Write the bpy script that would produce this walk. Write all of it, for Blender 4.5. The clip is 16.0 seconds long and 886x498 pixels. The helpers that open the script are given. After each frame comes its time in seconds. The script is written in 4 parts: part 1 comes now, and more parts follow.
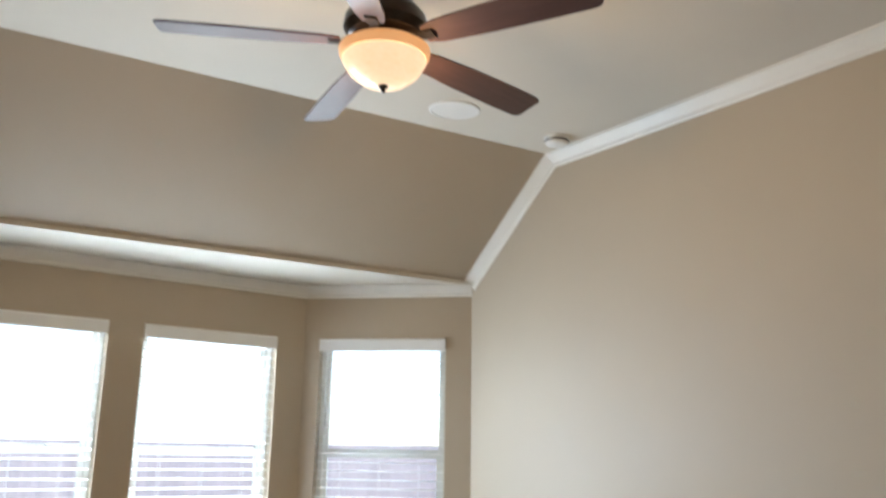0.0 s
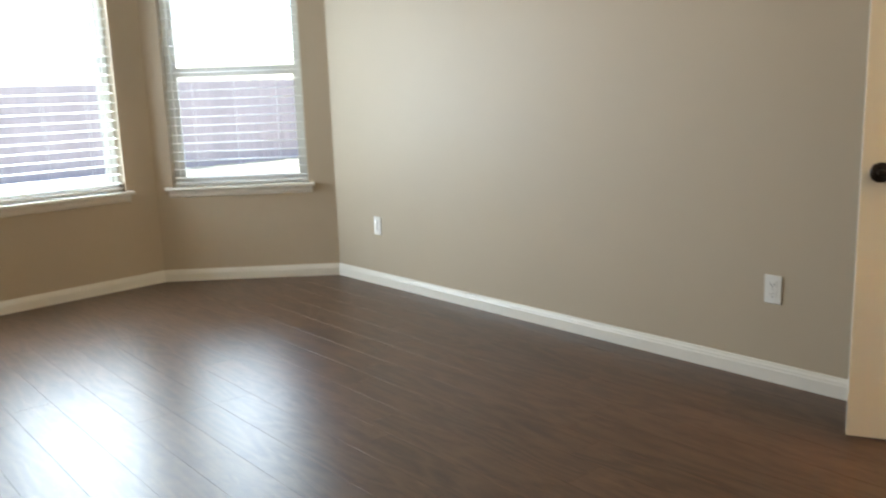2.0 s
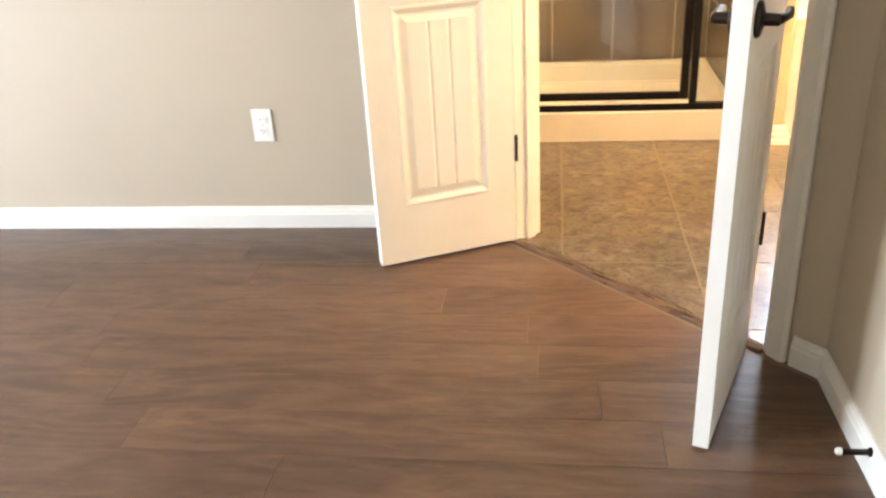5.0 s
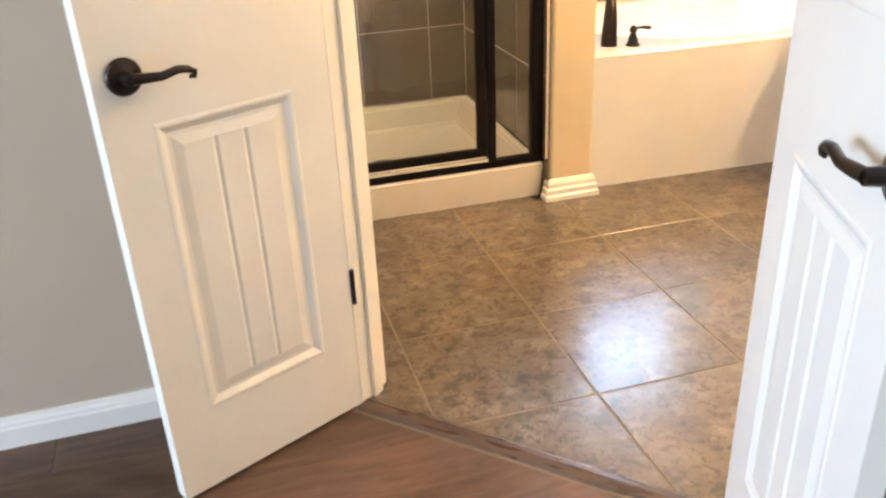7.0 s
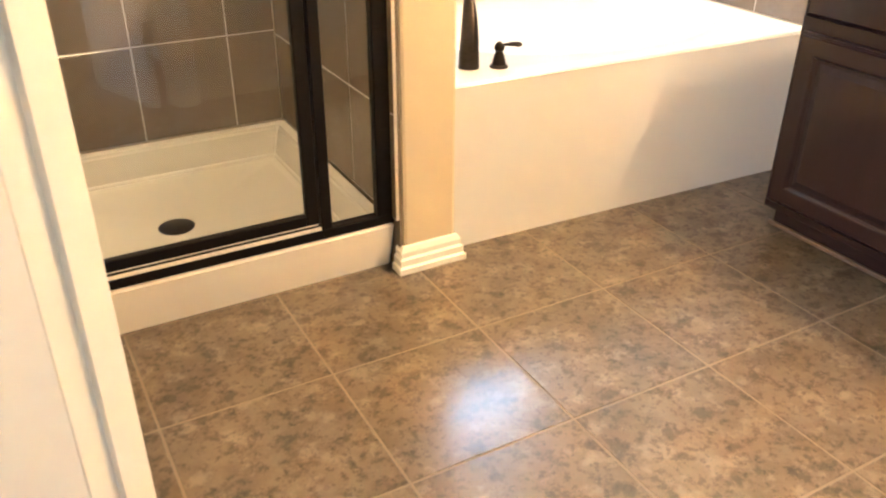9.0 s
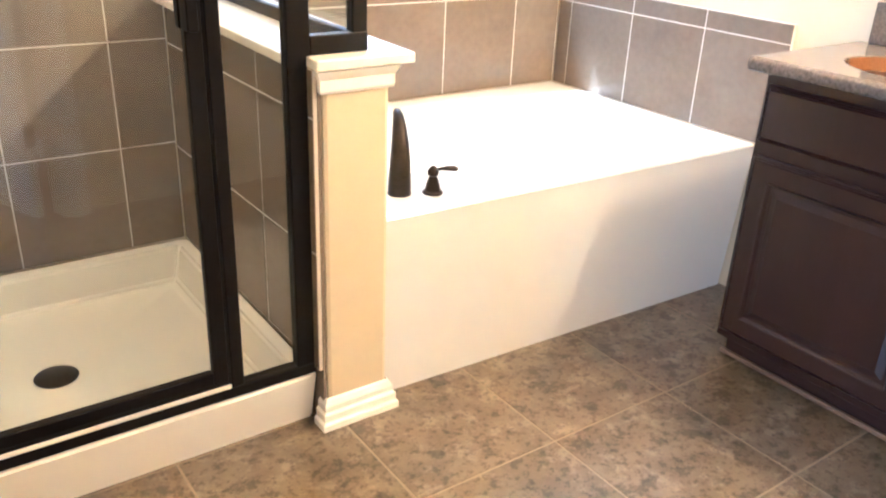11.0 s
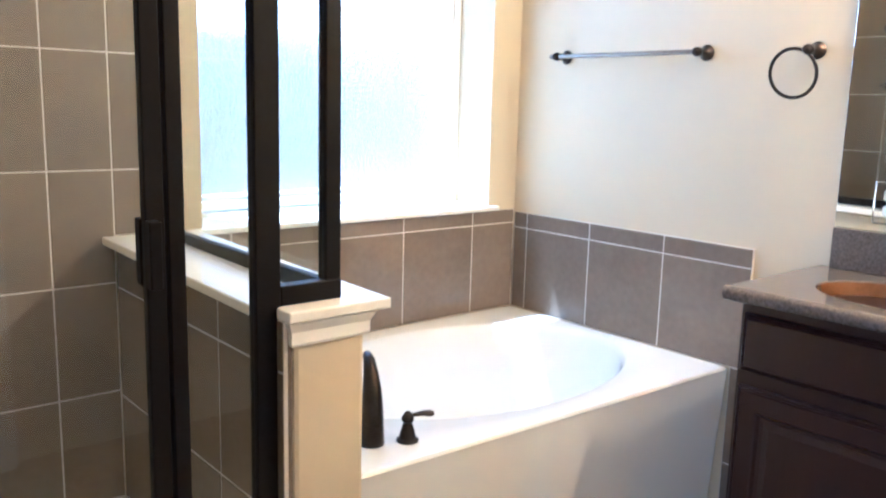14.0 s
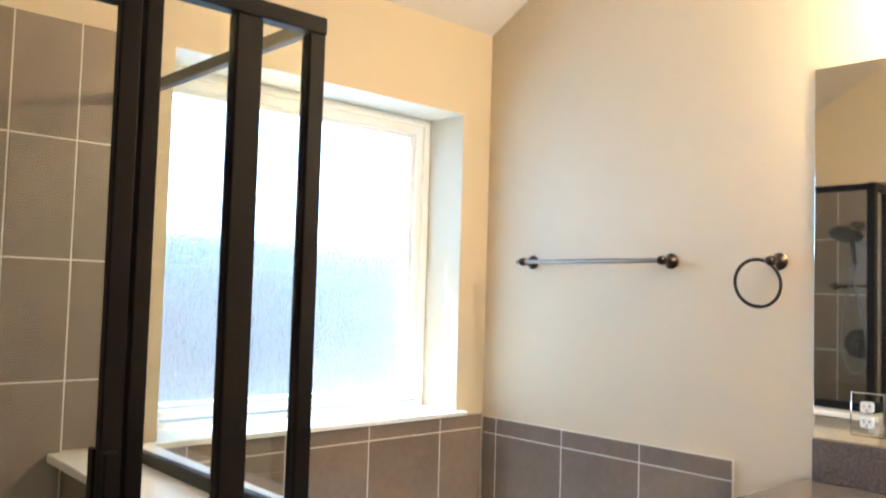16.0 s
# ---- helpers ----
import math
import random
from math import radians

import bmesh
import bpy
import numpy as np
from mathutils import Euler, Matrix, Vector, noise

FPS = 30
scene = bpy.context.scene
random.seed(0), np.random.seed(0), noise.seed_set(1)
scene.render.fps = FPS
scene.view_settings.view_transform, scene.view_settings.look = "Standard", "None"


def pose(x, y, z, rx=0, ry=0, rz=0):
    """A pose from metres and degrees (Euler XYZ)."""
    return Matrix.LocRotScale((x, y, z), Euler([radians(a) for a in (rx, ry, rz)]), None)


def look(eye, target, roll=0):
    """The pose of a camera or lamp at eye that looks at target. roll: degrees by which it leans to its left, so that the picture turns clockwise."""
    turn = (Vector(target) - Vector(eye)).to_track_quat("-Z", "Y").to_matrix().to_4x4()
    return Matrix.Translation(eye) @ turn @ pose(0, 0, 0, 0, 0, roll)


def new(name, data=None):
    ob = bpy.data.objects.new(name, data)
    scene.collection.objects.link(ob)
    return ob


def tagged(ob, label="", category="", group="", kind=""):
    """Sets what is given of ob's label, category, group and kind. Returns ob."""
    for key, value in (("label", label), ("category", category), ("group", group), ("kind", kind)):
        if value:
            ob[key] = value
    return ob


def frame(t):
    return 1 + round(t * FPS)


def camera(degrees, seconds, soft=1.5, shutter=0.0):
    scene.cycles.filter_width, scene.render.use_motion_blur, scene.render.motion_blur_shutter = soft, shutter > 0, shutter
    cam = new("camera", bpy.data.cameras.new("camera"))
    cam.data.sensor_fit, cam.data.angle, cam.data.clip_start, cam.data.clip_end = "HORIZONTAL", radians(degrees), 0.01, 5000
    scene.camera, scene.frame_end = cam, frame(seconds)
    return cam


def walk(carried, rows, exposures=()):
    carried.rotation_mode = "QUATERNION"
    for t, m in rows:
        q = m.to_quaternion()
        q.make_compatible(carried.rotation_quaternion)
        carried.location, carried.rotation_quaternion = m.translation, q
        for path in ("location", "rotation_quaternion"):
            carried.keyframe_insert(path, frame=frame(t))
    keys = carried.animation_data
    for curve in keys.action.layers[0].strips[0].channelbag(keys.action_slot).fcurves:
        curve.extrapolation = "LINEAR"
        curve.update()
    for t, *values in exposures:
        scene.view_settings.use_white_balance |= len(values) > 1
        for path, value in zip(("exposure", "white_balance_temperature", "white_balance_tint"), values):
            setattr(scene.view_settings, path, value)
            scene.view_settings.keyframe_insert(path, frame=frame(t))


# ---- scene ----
cam = camera(56.2, 16.0, soft=2.1, shutter=0.4)
PATH = [
    (0, (1.201, -1.045, 1.433), (-0.572, -0.037, 1.939), 0.9),
    (0.5, (1.091, -1.179, 1.339), (-0.594, 0.036, 1.65), 0.1),
    (1, (1.082, -1.204, 1.329), (-0.566, 0.097, 1.346), -0.2),
    (1.5, (1.086, -1.097, 1.286), (-0.569, 0.173, 1.045), -1.4),
    (2, (1.052, -1.112, 1.255), (-0.522, 0.222, 0.86), -2.1),
    (2.5, (1.005, -1.112, 1.259), (-0.366, 0.406, 0.778), -2.2),
    (3, (0.93, -1.041, 1.221), (-0.252, 0.567, 0.571), -3.0),
    (3.5, (0.818, -0.955, 1.206), (-0.254, 0.657, 0.392), -4.9),
    (4, (0.657, -0.961, 1.25), (-0.152, 0.756, 0.353), -4.4),
    (4.5, (0.557, -0.878, 1.223), (0.016, 0.951, 0.343), -3.6),
    (6.8, (0.049, 0.145, 1.291), (0.474, 1.878, 0.39), -2.7),
    (7, (0.058, 0.229, 1.287), (0.532, 1.957, 0.397), -2.6),
    (7.5, (0.058, 0.497, 1.301), (0.701, 2.161, 0.397), -1.6),
    (8, (0.077, 0.739, 1.263), (0.869, 2.335, 0.355), 0.2),
    (8.5, (0.227, 0.934, 1.276), (1.039, 2.487, 0.311), 0.0),
    (9, (0.313, 1.066, 1.264), (1.166, 2.593, 0.293), 0.3),
    (9.5, (0.352, 1.242, 1.27), (1.299, 2.715, 0.304), 1.5),
    (10, (0.372, 1.345, 1.283), (1.404, 2.797, 0.374), 2.4),
    (10.2, (0.386, 1.368, 1.303), (1.432, 2.82, 0.405), 2.4),
    (12.3, (0.468, 1.405, 1.323), (1.579, 2.946, 0.698), 1.4),
    (12.5, (0.466, 1.397, 1.321), (1.583, 2.946, 0.728), 1.0),
    (13, (0.47, 1.463, 1.323), (1.639, 3, 0.802), 1.2),
    (13.5, (0.456, 1.538, 1.348), (1.683, 3.054, 0.904), 1.4),
    (14, (0.445, 1.57, 1.362), (1.715, 3.077, 1.018), 1.5),
    (14.5, (0.439, 1.594, 1.372), (1.747, 3.09, 1.14), 1.6),
    (15, (0.436, 1.609, 1.389), (1.769, 3.096, 1.271), 1.6),
    (15.5, (0.438, 1.629, 1.4), (1.791, 3.102, 1.396), 1.8),
    (16, (0.45, 1.643, 1.42), (1.806, 3.108, 1.526), 1.7),
]
walk(cam, [(t, look(eye, target, roll)) for t, eye, target, roll in PATH],
     [(0, 1.63, 5900, 7), (0.5, 1.7, 5600, 7), (1.5, 1.6, 5450, 7), (2.0, 1.68, 6150, 4), (2.5, 2.05, 6650, 3), (3.0, 2.36, 6500, 3), (3.5, 2.8, 8500, 6), (4.0, 2.86, 9100, 7), (4.5, 3.28, 6350, 8),
      (7, 2.65, 5250, 8), (8, 2.5, 5500, 8), (9, 2.82, 5250, 8), (10, 3.05, 4550, 8), (12.5, 2.82, 4400, 8), (14, 2.05, 4050, 7), (15, 1.74, 4200, 5), (16, 1.64, 4450, 4)])

# ---------------------------------------------------------------- plan, in metres
W1 = 2.047                       # long bedroom wall
NORTH = 0.0101                   # its run out of square
BAYX, BAYY = -4.577, 1.084         # corner of the bay
BX = -3.806                       # mouth of the bay
YS = -2.439                       # bedroom's far side
YN, XE, XW = 3.985, 2.86, 0.22    # bathroom: window wall, mirror wall, shower's end wall
FLAT, FALL = 3.318, 0.062     # bedroom ceiling at the slope, and its gentle fall from there
DIAG = pose(0.194, 2.051, 0, 0, 0, -45)
CLEN = math.hypot(BX - BAYX, W1 - BAYY)
CANG = math.degrees(math.atan2(W1 - BAYY, BX - BAYX))
BAYC = pose(BAYX, BAYY, 0, 0, 0, CANG)
TILT = 5.5
BSX, BSY = BAYX + 2.604 * math.sin(radians(TILT)), BAYY - 2.604 * math.cos(radians(TILT))
BAYB = pose(BSX, BSY, 0, 0, 0, 90 + TILT)


# ---------------------------------------------------------------- light
world = bpy.data.worlds.new("sky")
scene.world = world
world.use_nodes = True
SUN_WAY = Vector((0.58, -1.0, -2.6)).normalized()
wn = world.node_tree
sky = wn.nodes.new("ShaderNodeTexSky")
sky.sky_type, sky.sun_disc = "NISHITA", False
sky.sun_elevation = math.asin(-SUN_WAY.z)
sky.sun_rotation = math.atan2(-SUN_WAY.x, -SUN_WAY.y)
wn.links.new(sky.outputs[0], wn.nodes["Background"].inputs[0])
wn.nodes["Background"].inputs[1].default_value = 0.15


def lamp(name, kind, m, watts, colour, size=0.1, size_y=None):
    d = bpy.data.lights.new(name, kind)
    d.energy, d.color = watts, colour
    if kind == "AREA":
        d.shape, d.size, d.size_y = "RECTANGLE", size, size_y or size
    elif kind == "SUN":
        d.angle = size
    else:
        d.shadow_soft_size = size
    ob = new(name, d)
    ob.matrix_basis = m
    return ob


lamp("sun", "SUN", look((0, 0, 0), SUN_WAY), 4.2, (1.0, 0.94, 0.85), radians(0.5))
WARM = (1.0, 0.62, 0.28)
# skylight in the window openings
DAY = (0.84, 0.92, 1.0)
for m, u, w, watts in ((BAYB, 1.92, 0.88, 22), (BAYB, 0.761, 0.88, 22), (BAYC, 0.46, 0.60, 4.6)):
    lamp("skylight_bay", "AREA", m @ pose(u, 0.03, 1.444, -90), watts, DAY, w, 1.42).data.spread = radians(180 if w > 0.7 else 76)  # the angled window's beam is narrowed to spare the long wall a hot spot
lamp("skylight_bath", "AREA", pose(2.11, YN + 0.29, 1.85, -80), 3.3, DAY, 1.1, 0.50)
# the bulbs of the fan's bowl and of the bar over the mirror
lamp("fan_bulb", "POINT", pose(-1.364, 0.150, 2.815), 10.0, WARM, 0.12)
for y in (2.25, 1.9, 1.55):
    lamp("mirror_bulb", "POINT", pose(2.74, y, 2.30), 14, WARM, 0.05)
# an unseen spot, added over the shower to brighten the pan
can = lamp("added_shower_spot", "SPOT", pose(0.73, 3.42, 2.770), 24, WARM, 0.05)
can.data.spot_size, can.data.spot_blend = radians(58), 0.7


# ---------------------------------------------------------------- materials
def material(name, colour, rough=0.5, metal=0.0, spread=0.12, scale=8.0, bump=0.1, grain=120.0, stretch=(1, 1, 1),
             depth=0.002, vary=0.0, coat=0.0, second=None, shift=0.5, coords="Object", width=0.2, spec=0.5):
    """Two scales of noise over a base colour, with a fine relief; vary: lightness from piece to piece."""
    m = bpy.data.materials.new(name)
    m.use_nodes = True
    t = m.node_tree
    n, l = t.nodes, t.links
    p = n["Principled BSDF"]
    p.inputs["Roughness"].default_value, p.inputs["Metallic"].default_value = rough, metal
    p.inputs["Coat Weight"].default_value, p.inputs["Specular IOR Level"].default_value = coat, spec
    p.inputs["Coat Roughness"].default_value = 0.15
    co = n.new("ShaderNodeTexCoord")
    mp = n.new("ShaderNodeMapping")
    mp.inputs["Scale"].default_value = stretch
    info = n.new("ShaderNodeObjectInfo")
    off = n.new("ShaderNodeVectorMath")
    off.operation = "MULTIPLY_ADD"
    off.inputs[1].default_value = (37, 23, 11) if vary else (0, 0, 0)
    l.new(info.outputs["Random"], off.inputs[0])
    l.new(co.outputs[coords], off.inputs[2])
    l.new(off.outputs[0], mp.inputs[0])
    big, small = n.new("ShaderNodeTexNoise"), n.new("ShaderNodeTexNoise")
    big.inputs["Scale"].default_value, small.inputs["Scale"].default_value = scale, grain
    big.inputs["Detail"].default_value, small.inputs["Detail"].default_value = 5, 4
    l.new(mp.outputs[0], big.inputs["Vector"])
    l.new(mp.outputs[0], small.inputs["Vector"])
    mix = n.new("ShaderNodeMix")
    mix.data_type = "RGBA"
    c = Vector(colour)
    dark, light = c * (1 - spread), (Vector(second) if second else c * (1 + spread))
    mix.inputs[6].default_value, mix.inputs[7].default_value = (*dark, 1), (*light, 1)
    ramp = n.new("ShaderNodeMapRange")
    ramp.inputs[1].default_value, ramp.inputs[2].default_value = shift - width, shift + width
    both = n.new("ShaderNodeMath")
    both.operation = "MULTIPLY_ADD"
    both.inputs[1].default_value = 0.35
    half = n.new("ShaderNodeMath")
    half.operation = "MULTIPLY"
    half.inputs[1].default_value = 0.65
    l.new(big.outputs[0], half.inputs[0])
    l.new(small.outputs[0], both.inputs[0])
    l.new(half.outputs[0], both.inputs[2])
    l.new(both.outputs[0], ramp.inputs[0])
    l.new(ramp.outputs[0], mix.inputs[0])
    out = mix.outputs[2]
    if vary:
        hsv = n.new("ShaderNodeHueSaturation")
        v = n.new("ShaderNodeMapRange")
        v.inputs[3].default_value, v.inputs[4].default_value = 1 - vary, 1 + vary
        l.new(info.outputs["Random"], v.inputs[0])
        l.new(v.outputs[0], hsv.inputs["Value"])
        l.new(out, hsv.inputs["Color"])
        out = hsv.outputs[0]
    l.new(out, p.inputs["Base Color"])
    if bump:
        b = n.new("ShaderNodeBump")
        b.inputs["Strength"].default_value, b.inputs["Distance"].default_value = bump, depth
        l.new(both.outputs[0], b.inputs["Height"])
        l.new(b.outputs[0], p.inputs["Normal"])
    rr = n.new("ShaderNodeMapRange")
    rr.inputs[3].default_value, rr.inputs[4].default_value = rough * 0.85, min(1, rough * 1.15)
    l.new(big.outputs[0], rr.inputs[0])
    l.new(rr.outputs[0], p.inputs["Roughness"])
    return m


def glass(name, colour=(1, 1, 1), rough=0.0, bumpy=0.0):
    m = bpy.data.materials.new(name)
    m.use_nodes = True
    n, l = m.node_tree.nodes, m.node_tree.links
    p = n["Principled BSDF"]
    p.inputs["Base Color"].default_value = (*colour, 1)
    p.inputs["Roughness"].default_value, p.inputs["IOR"].default_value = rough, 1.45
    p.inputs["Transmission Weight"].default_value = 1
    if bumpy:
        co, mp = n.new("ShaderNodeTexCoord"), n.new("ShaderNodeMapping")
        mp.inputs["Scale"].default_value = (1, 1, 0.62)
        tex, b = n.new("ShaderNodeTexNoise"), n.new("ShaderNodeBump")
        tex.inputs["Scale"].default_value, tex.inputs["Detail"].default_value = 125, 3
        b.inputs["Strength"].default_value, b.inputs["Distance"].default_value = bumpy, 0.010
        l.new(co.outputs["Object"], mp.inputs[0])
        l.new(mp.outputs[0], tex.inputs["Vector"])
        l.new(tex.outputs[0], b.inputs["Height"])
        l.new(b.outputs[0], p.inputs["Normal"])
    return m


PAINT = material("taupe_paint", (0.475, 0.402, 0.300), 0.55, spread=0.03, scale=1.5, bump=0.12, grain=220, depth=0.001)
BATHP = material("cream_bath_paint", (0.580, 0.495, 0.335), 0.55, spread=0.03, scale=1.5, bump=0.12, grain=220, depth=0.001)
CEIL = material("ceiling_paint", (0.66, 0.61, 0.52), 0.8, spread=0.03, scale=2, bump=0.2, grain=150)
TRIM = material("white_trim_paint", (0.78, 0.755, 0.69), 0.35, spread=0.03, scale=5, bump=0.04, grain=60)
DOORM = material("white_door_paint", (0.80, 0.77, 0.70), 0.36, spread=0.015, scale=3, bump=0.03, grain=30, stretch=(4, 4, 0.6))
VINYL = material("white_vinyl", (0.82, 0.82, 0.78), 0.4, spread=0.03, bump=0.0)
SLATM = material("white_blind_slat", (0.85, 0.85, 0.83), 0.45, spread=0.02, bump=0.0)
BRONZE = material("oil_rubbed_bronze", (0.035, 0.027, 0.022), 0.3, 0.8, spread=0.3, scale=20, bump=0.05)
BLACKF = material("black_bronze_frame", (0.006, 0.005, 0.005), 0.48, 0.0, spec=0.12, spread=0.3, scale=12, bump=0.05)
CHROME = material("brushed_nickel", (0.22, 0.20, 0.18), 0.33, 0.9, spread=0.15, scale=15, bump=0.02)
ALU = material("bright_aluminium", (0.75, 0.75, 0.74), 0.25, 0.95, spread=0.05, bump=0.0)
ACRYL = material("white_acrylic", (0.70, 0.70, 0.685), 0.12, spread=0.012, scale=3, bump=0.0)
PANM = material("cream_shower_pan", (0.82, 0.79, 0.71), 0.25, spread=0.02, scale=4, bump=0.03)
CAPM = material("cultured_marble", (0.82, 0.78, 0.70), 0.12, spread=0.05, scale=6, bump=0.0)
WOODF = material("dark_laminate", (0.062, 0.034, 0.021), 0.34, spec=0.42, spread=0.28, scale=3.6, bump=0.08, grain=13, stretch=(0.45, 2.6, 1),
                 depth=0.0008, vary=0.12, second=(0.122, 0.070, 0.042), shift=0.50, width=0.22)


def flecked(m, layers):
    """Lay noise patches over a material's colour: (scale, stretch x, stretch y, from, to, colour, amount, distortion)."""
    n, l = m.node_tree.nodes, m.node_tree.links
    p = n["Principled BSDF"]
    where = n["Mapping"].outputs[0]
    out = p.inputs["Base Color"].links[0].from_socket
    for scale, sx, sy, low, high, colour, amount, bend in layers:
        t, r, x = n.new("ShaderNodeTexNoise"), n.new("ShaderNodeMapRange"), n.new("ShaderNodeMix")
        t.inputs["Scale"].default_value, t.inputs["Detail"].default_value, t.inputs["Roughness"].default_value = scale, 8, 0.68
        t.inputs["Distortion"].default_value = bend
        r.inputs[1].default_value, r.inputs[2].default_value, r.inputs[4].default_value = low, high, amount
        sh = n.new("ShaderNodeMapping")
        sh.inputs["Location"].default_value = (scale, scale * 0.7, 1)
        sh.inputs["Scale"].default_value = (sx, sy, 1)
        l.new(where, sh.inputs["Vector"])
        l.new(sh.outputs[0], t.inputs["Vector"])
        l.new(t.outputs[0], r.inputs[0])
        x.data_type = "RGBA"
        x.inputs[7].default_value = (*colour, 1)
        l.new(r.outputs[0], x.inputs[0])
        l.new(out, x.inputs[6])
        out = x.outputs[2]
    l.new(out, p.inputs["Base Color"])
    return m


def stone_tile():
    """Brown ceramic: cloudy tone, torn dark patches, pale flecks and fine grit."""
    m = material("mottled_floor_tile", (0.101, 0.074, 0.044), 0.19, spec=0.75, spread=0.3, scale=4.5, bump=0.12, grain=26, depth=0.001, vary=0.08, coat=0.7,
                 second=(0.186, 0.140, 0.086), shift=0.50, width=0.35)
    m.node_tree.nodes["Principled BSDF"].inputs["Coat Roughness"].default_value = 0.42
    return flecked(m, ((6, 1, 1, 0.46, 0.62, (0.062, 0.045, 0.026), 0.60, 0), (17, 1, 1, 0.52, 0.60, (0.030, 0.021, 0.012), 0.70, 0),
                       (14, 1, 1, 0.53, 0.63, (0.30, 0.235, 0.165), 0.32, 0), (48, 1, 1, 0.53, 0.61, (0.018, 0.012, 0.008), 0.60, 0)))


flecked(WOODF, ((3.0, 2.4, 0.7, 0.48, 0.66, (0.044, 0.024, 0.015), 0.55, 1.0), (8, 1.3, 0.8, 0.50, 0.62, (0.040, 0.021, 0.013), 0.45, 2.2),
                (16, 0.9, 1.4, 0.53, 0.68, (0.200, 0.118, 0.072), 0.35, 1.2)))
wf = WOODF.node_tree                # oval figure of the sawn boards: contour rings of a stretched noise
wn1, wk, wpp, wr, wx = [wf.nodes.new("ShaderNode" + k) for k in ("TexNoise", "Math", "Math", "MapRange", "Mix")]
wn1.inputs["Scale"].default_value, wn1.inputs["Detail"].default_value, wn1.inputs["Distortion"].default_value = 2.4, 1.2, 0.25
wk.operation, wpp.operation = "MULTIPLY", "PINGPONG"
wk.inputs[1].default_value, wpp.inputs[1].default_value = 9.0, 0.5
wr.inputs[1].default_value, wr.inputs[2].default_value, wr.inputs[4].default_value = 0.15, 0.5, 0.30
wx.data_type = "RGBA"
wx.inputs[7].default_value = (0.165, 0.098, 0.058, 1)
wp = wf.nodes["Principled BSDF"]
wf.links.new(wf.nodes["Mapping"].outputs[0], wn1.inputs["Vector"])
wf.links.new(wn1.outputs[0], wk.inputs[0])
wf.links.new(wk.outputs[0], wpp.inputs[0])
wf.links.new(wpp.outputs[0], wr.inputs[0])
wf.links.new(wr.outputs[0], wx.inputs[0])
wf.links.new(wp.inputs["Base Color"].links[0].from_socket, wx.inputs[6])
wf.links.new(wx.outputs[2], wp.inputs["Base Color"])
TILEF = stone_tile()
SUBF = material("dark_floor_joint", (0.018, 0.012, 0.009), 0.8, bump=0.0)
TILEW = material("taupe_wall_tile", (0.184, 0.146, 0.109), 0.20, spread=0.16, scale=4, bump=0.04, grain=40, vary=0.07, depth=0.0008)
GROUT = material("light_grout", (0.56, 0.50, 0.43), 0.8, spread=0.1, scale=20, bump=0.2)
GROUTF = material("tan_grout", (0.175, 0.134, 0.090), 0.8, spread=0.15, scale=12, bump=0.2)
ESPR = material("espresso_wood", (0.019, 0.0084, 0.0072), 0.30, spec=0.38, spread=0.12, scale=5, bump=0.05, grain=40, stretch=(4, 4, 0.4), second=(0.024, 0.0106, 0.0094))
GRANITE = material("brown_granite", (0.080, 0.066, 0.056), 0.12, spread=0.35, scale=120, bump=0.0, grain=330, second=(0.150, 0.128, 0.110))
BASIN = material("brown_glazed_basin", (0.125, 0.055, 0.019), 0.08, spread=0.3, scale=10, bump=0.0)
BLADE = material("dark_fan_blade", (0.075, 0.036, 0.030), 0.40, spread=0.3, scale=5, bump=0.04, stretch=(1, 8, 1))
RUBBER = material("white_rubber", (0.75, 0.73, 0.70), 0.7, spread=0.03, bump=0.0)
PLASTIC = material("white_plastic", (0.82, 0.81, 0.77), 0.35, spread=0.02, bump=0.0)
SLOT = material("dark_slot", (0.02, 0.02, 0.02), 0.6, bump=0.0)
THRESH = material("brown_threshold", (0.075, 0.045, 0.030), 0.28, spread=0.3, scale=9, bump=0.05, stretch=(1, 8, 1))
FENCEM = material("weathered_fence_wood", (0.52, 0.43, 0.45), 0.85, spread=0.12, scale=3, bump=0.3, grain=30, stretch=(5, 5, 0.5), vary=0.07)
GRASS = material("dry_lawn", (0.46, 0.44, 0.34), 0.95, spread=0.4, scale=2, bump=0.6, grain=60, depth=0.02)
BRICKO = material("render_outside", (0.40, 0.33, 0.27), 0.9, spread=0.1, scale=4, bump=0.2)
SHOE = material("stained_shoe_moulding", (0.15, 0.092, 0.055), 0.45, spread=0.2, scale=9, bump=0.05)
CLEAR = glass("clear_glass", (0.97, 0.99, 0.98))
SHOWERG = glass("shower_glass", (0.93, 0.96, 0.94))
FROST = glass("frosted_glass", (0.97, 0.97, 0.94), 0.20, 1.0)
fn, fl = FROST.node_tree.nodes, FROST.node_tree.links
ftr, fmx = fn.new("ShaderNodeBsdfTranslucent"), fn.new("ShaderNodeMixShader")
ftr.inputs[0].default_value = (0.92, 0.92, 0.90, 1)
fmx.inputs[0].default_value = 0.028
fl.new(fn["Principled BSDF"].outputs[0], fmx.inputs[1])
fl.new(ftr.outputs[0], fmx.inputs[2])
fl.new(fmx.outputs[0], fn["Material Output"].inputs[0])
MIRROR = bpy.data.materials.new("mirror")
MIRROR.use_nodes = True
mp_ = MIRROR.node_tree.nodes["Principled BSDF"]
mp_.inputs["Base Color"].default_value = (0.88, 0.90, 0.89, 1)
mp_.inputs["Metallic"].default_value, mp_.inputs["Roughness"].default_value = 1, 0.02
BOWL = bpy.data.materials.new("lit_alabaster_bowl")
BOWL.use_nodes = True
bn, bl = BOWL.node_tree.nodes, BOWL.node_tree.links
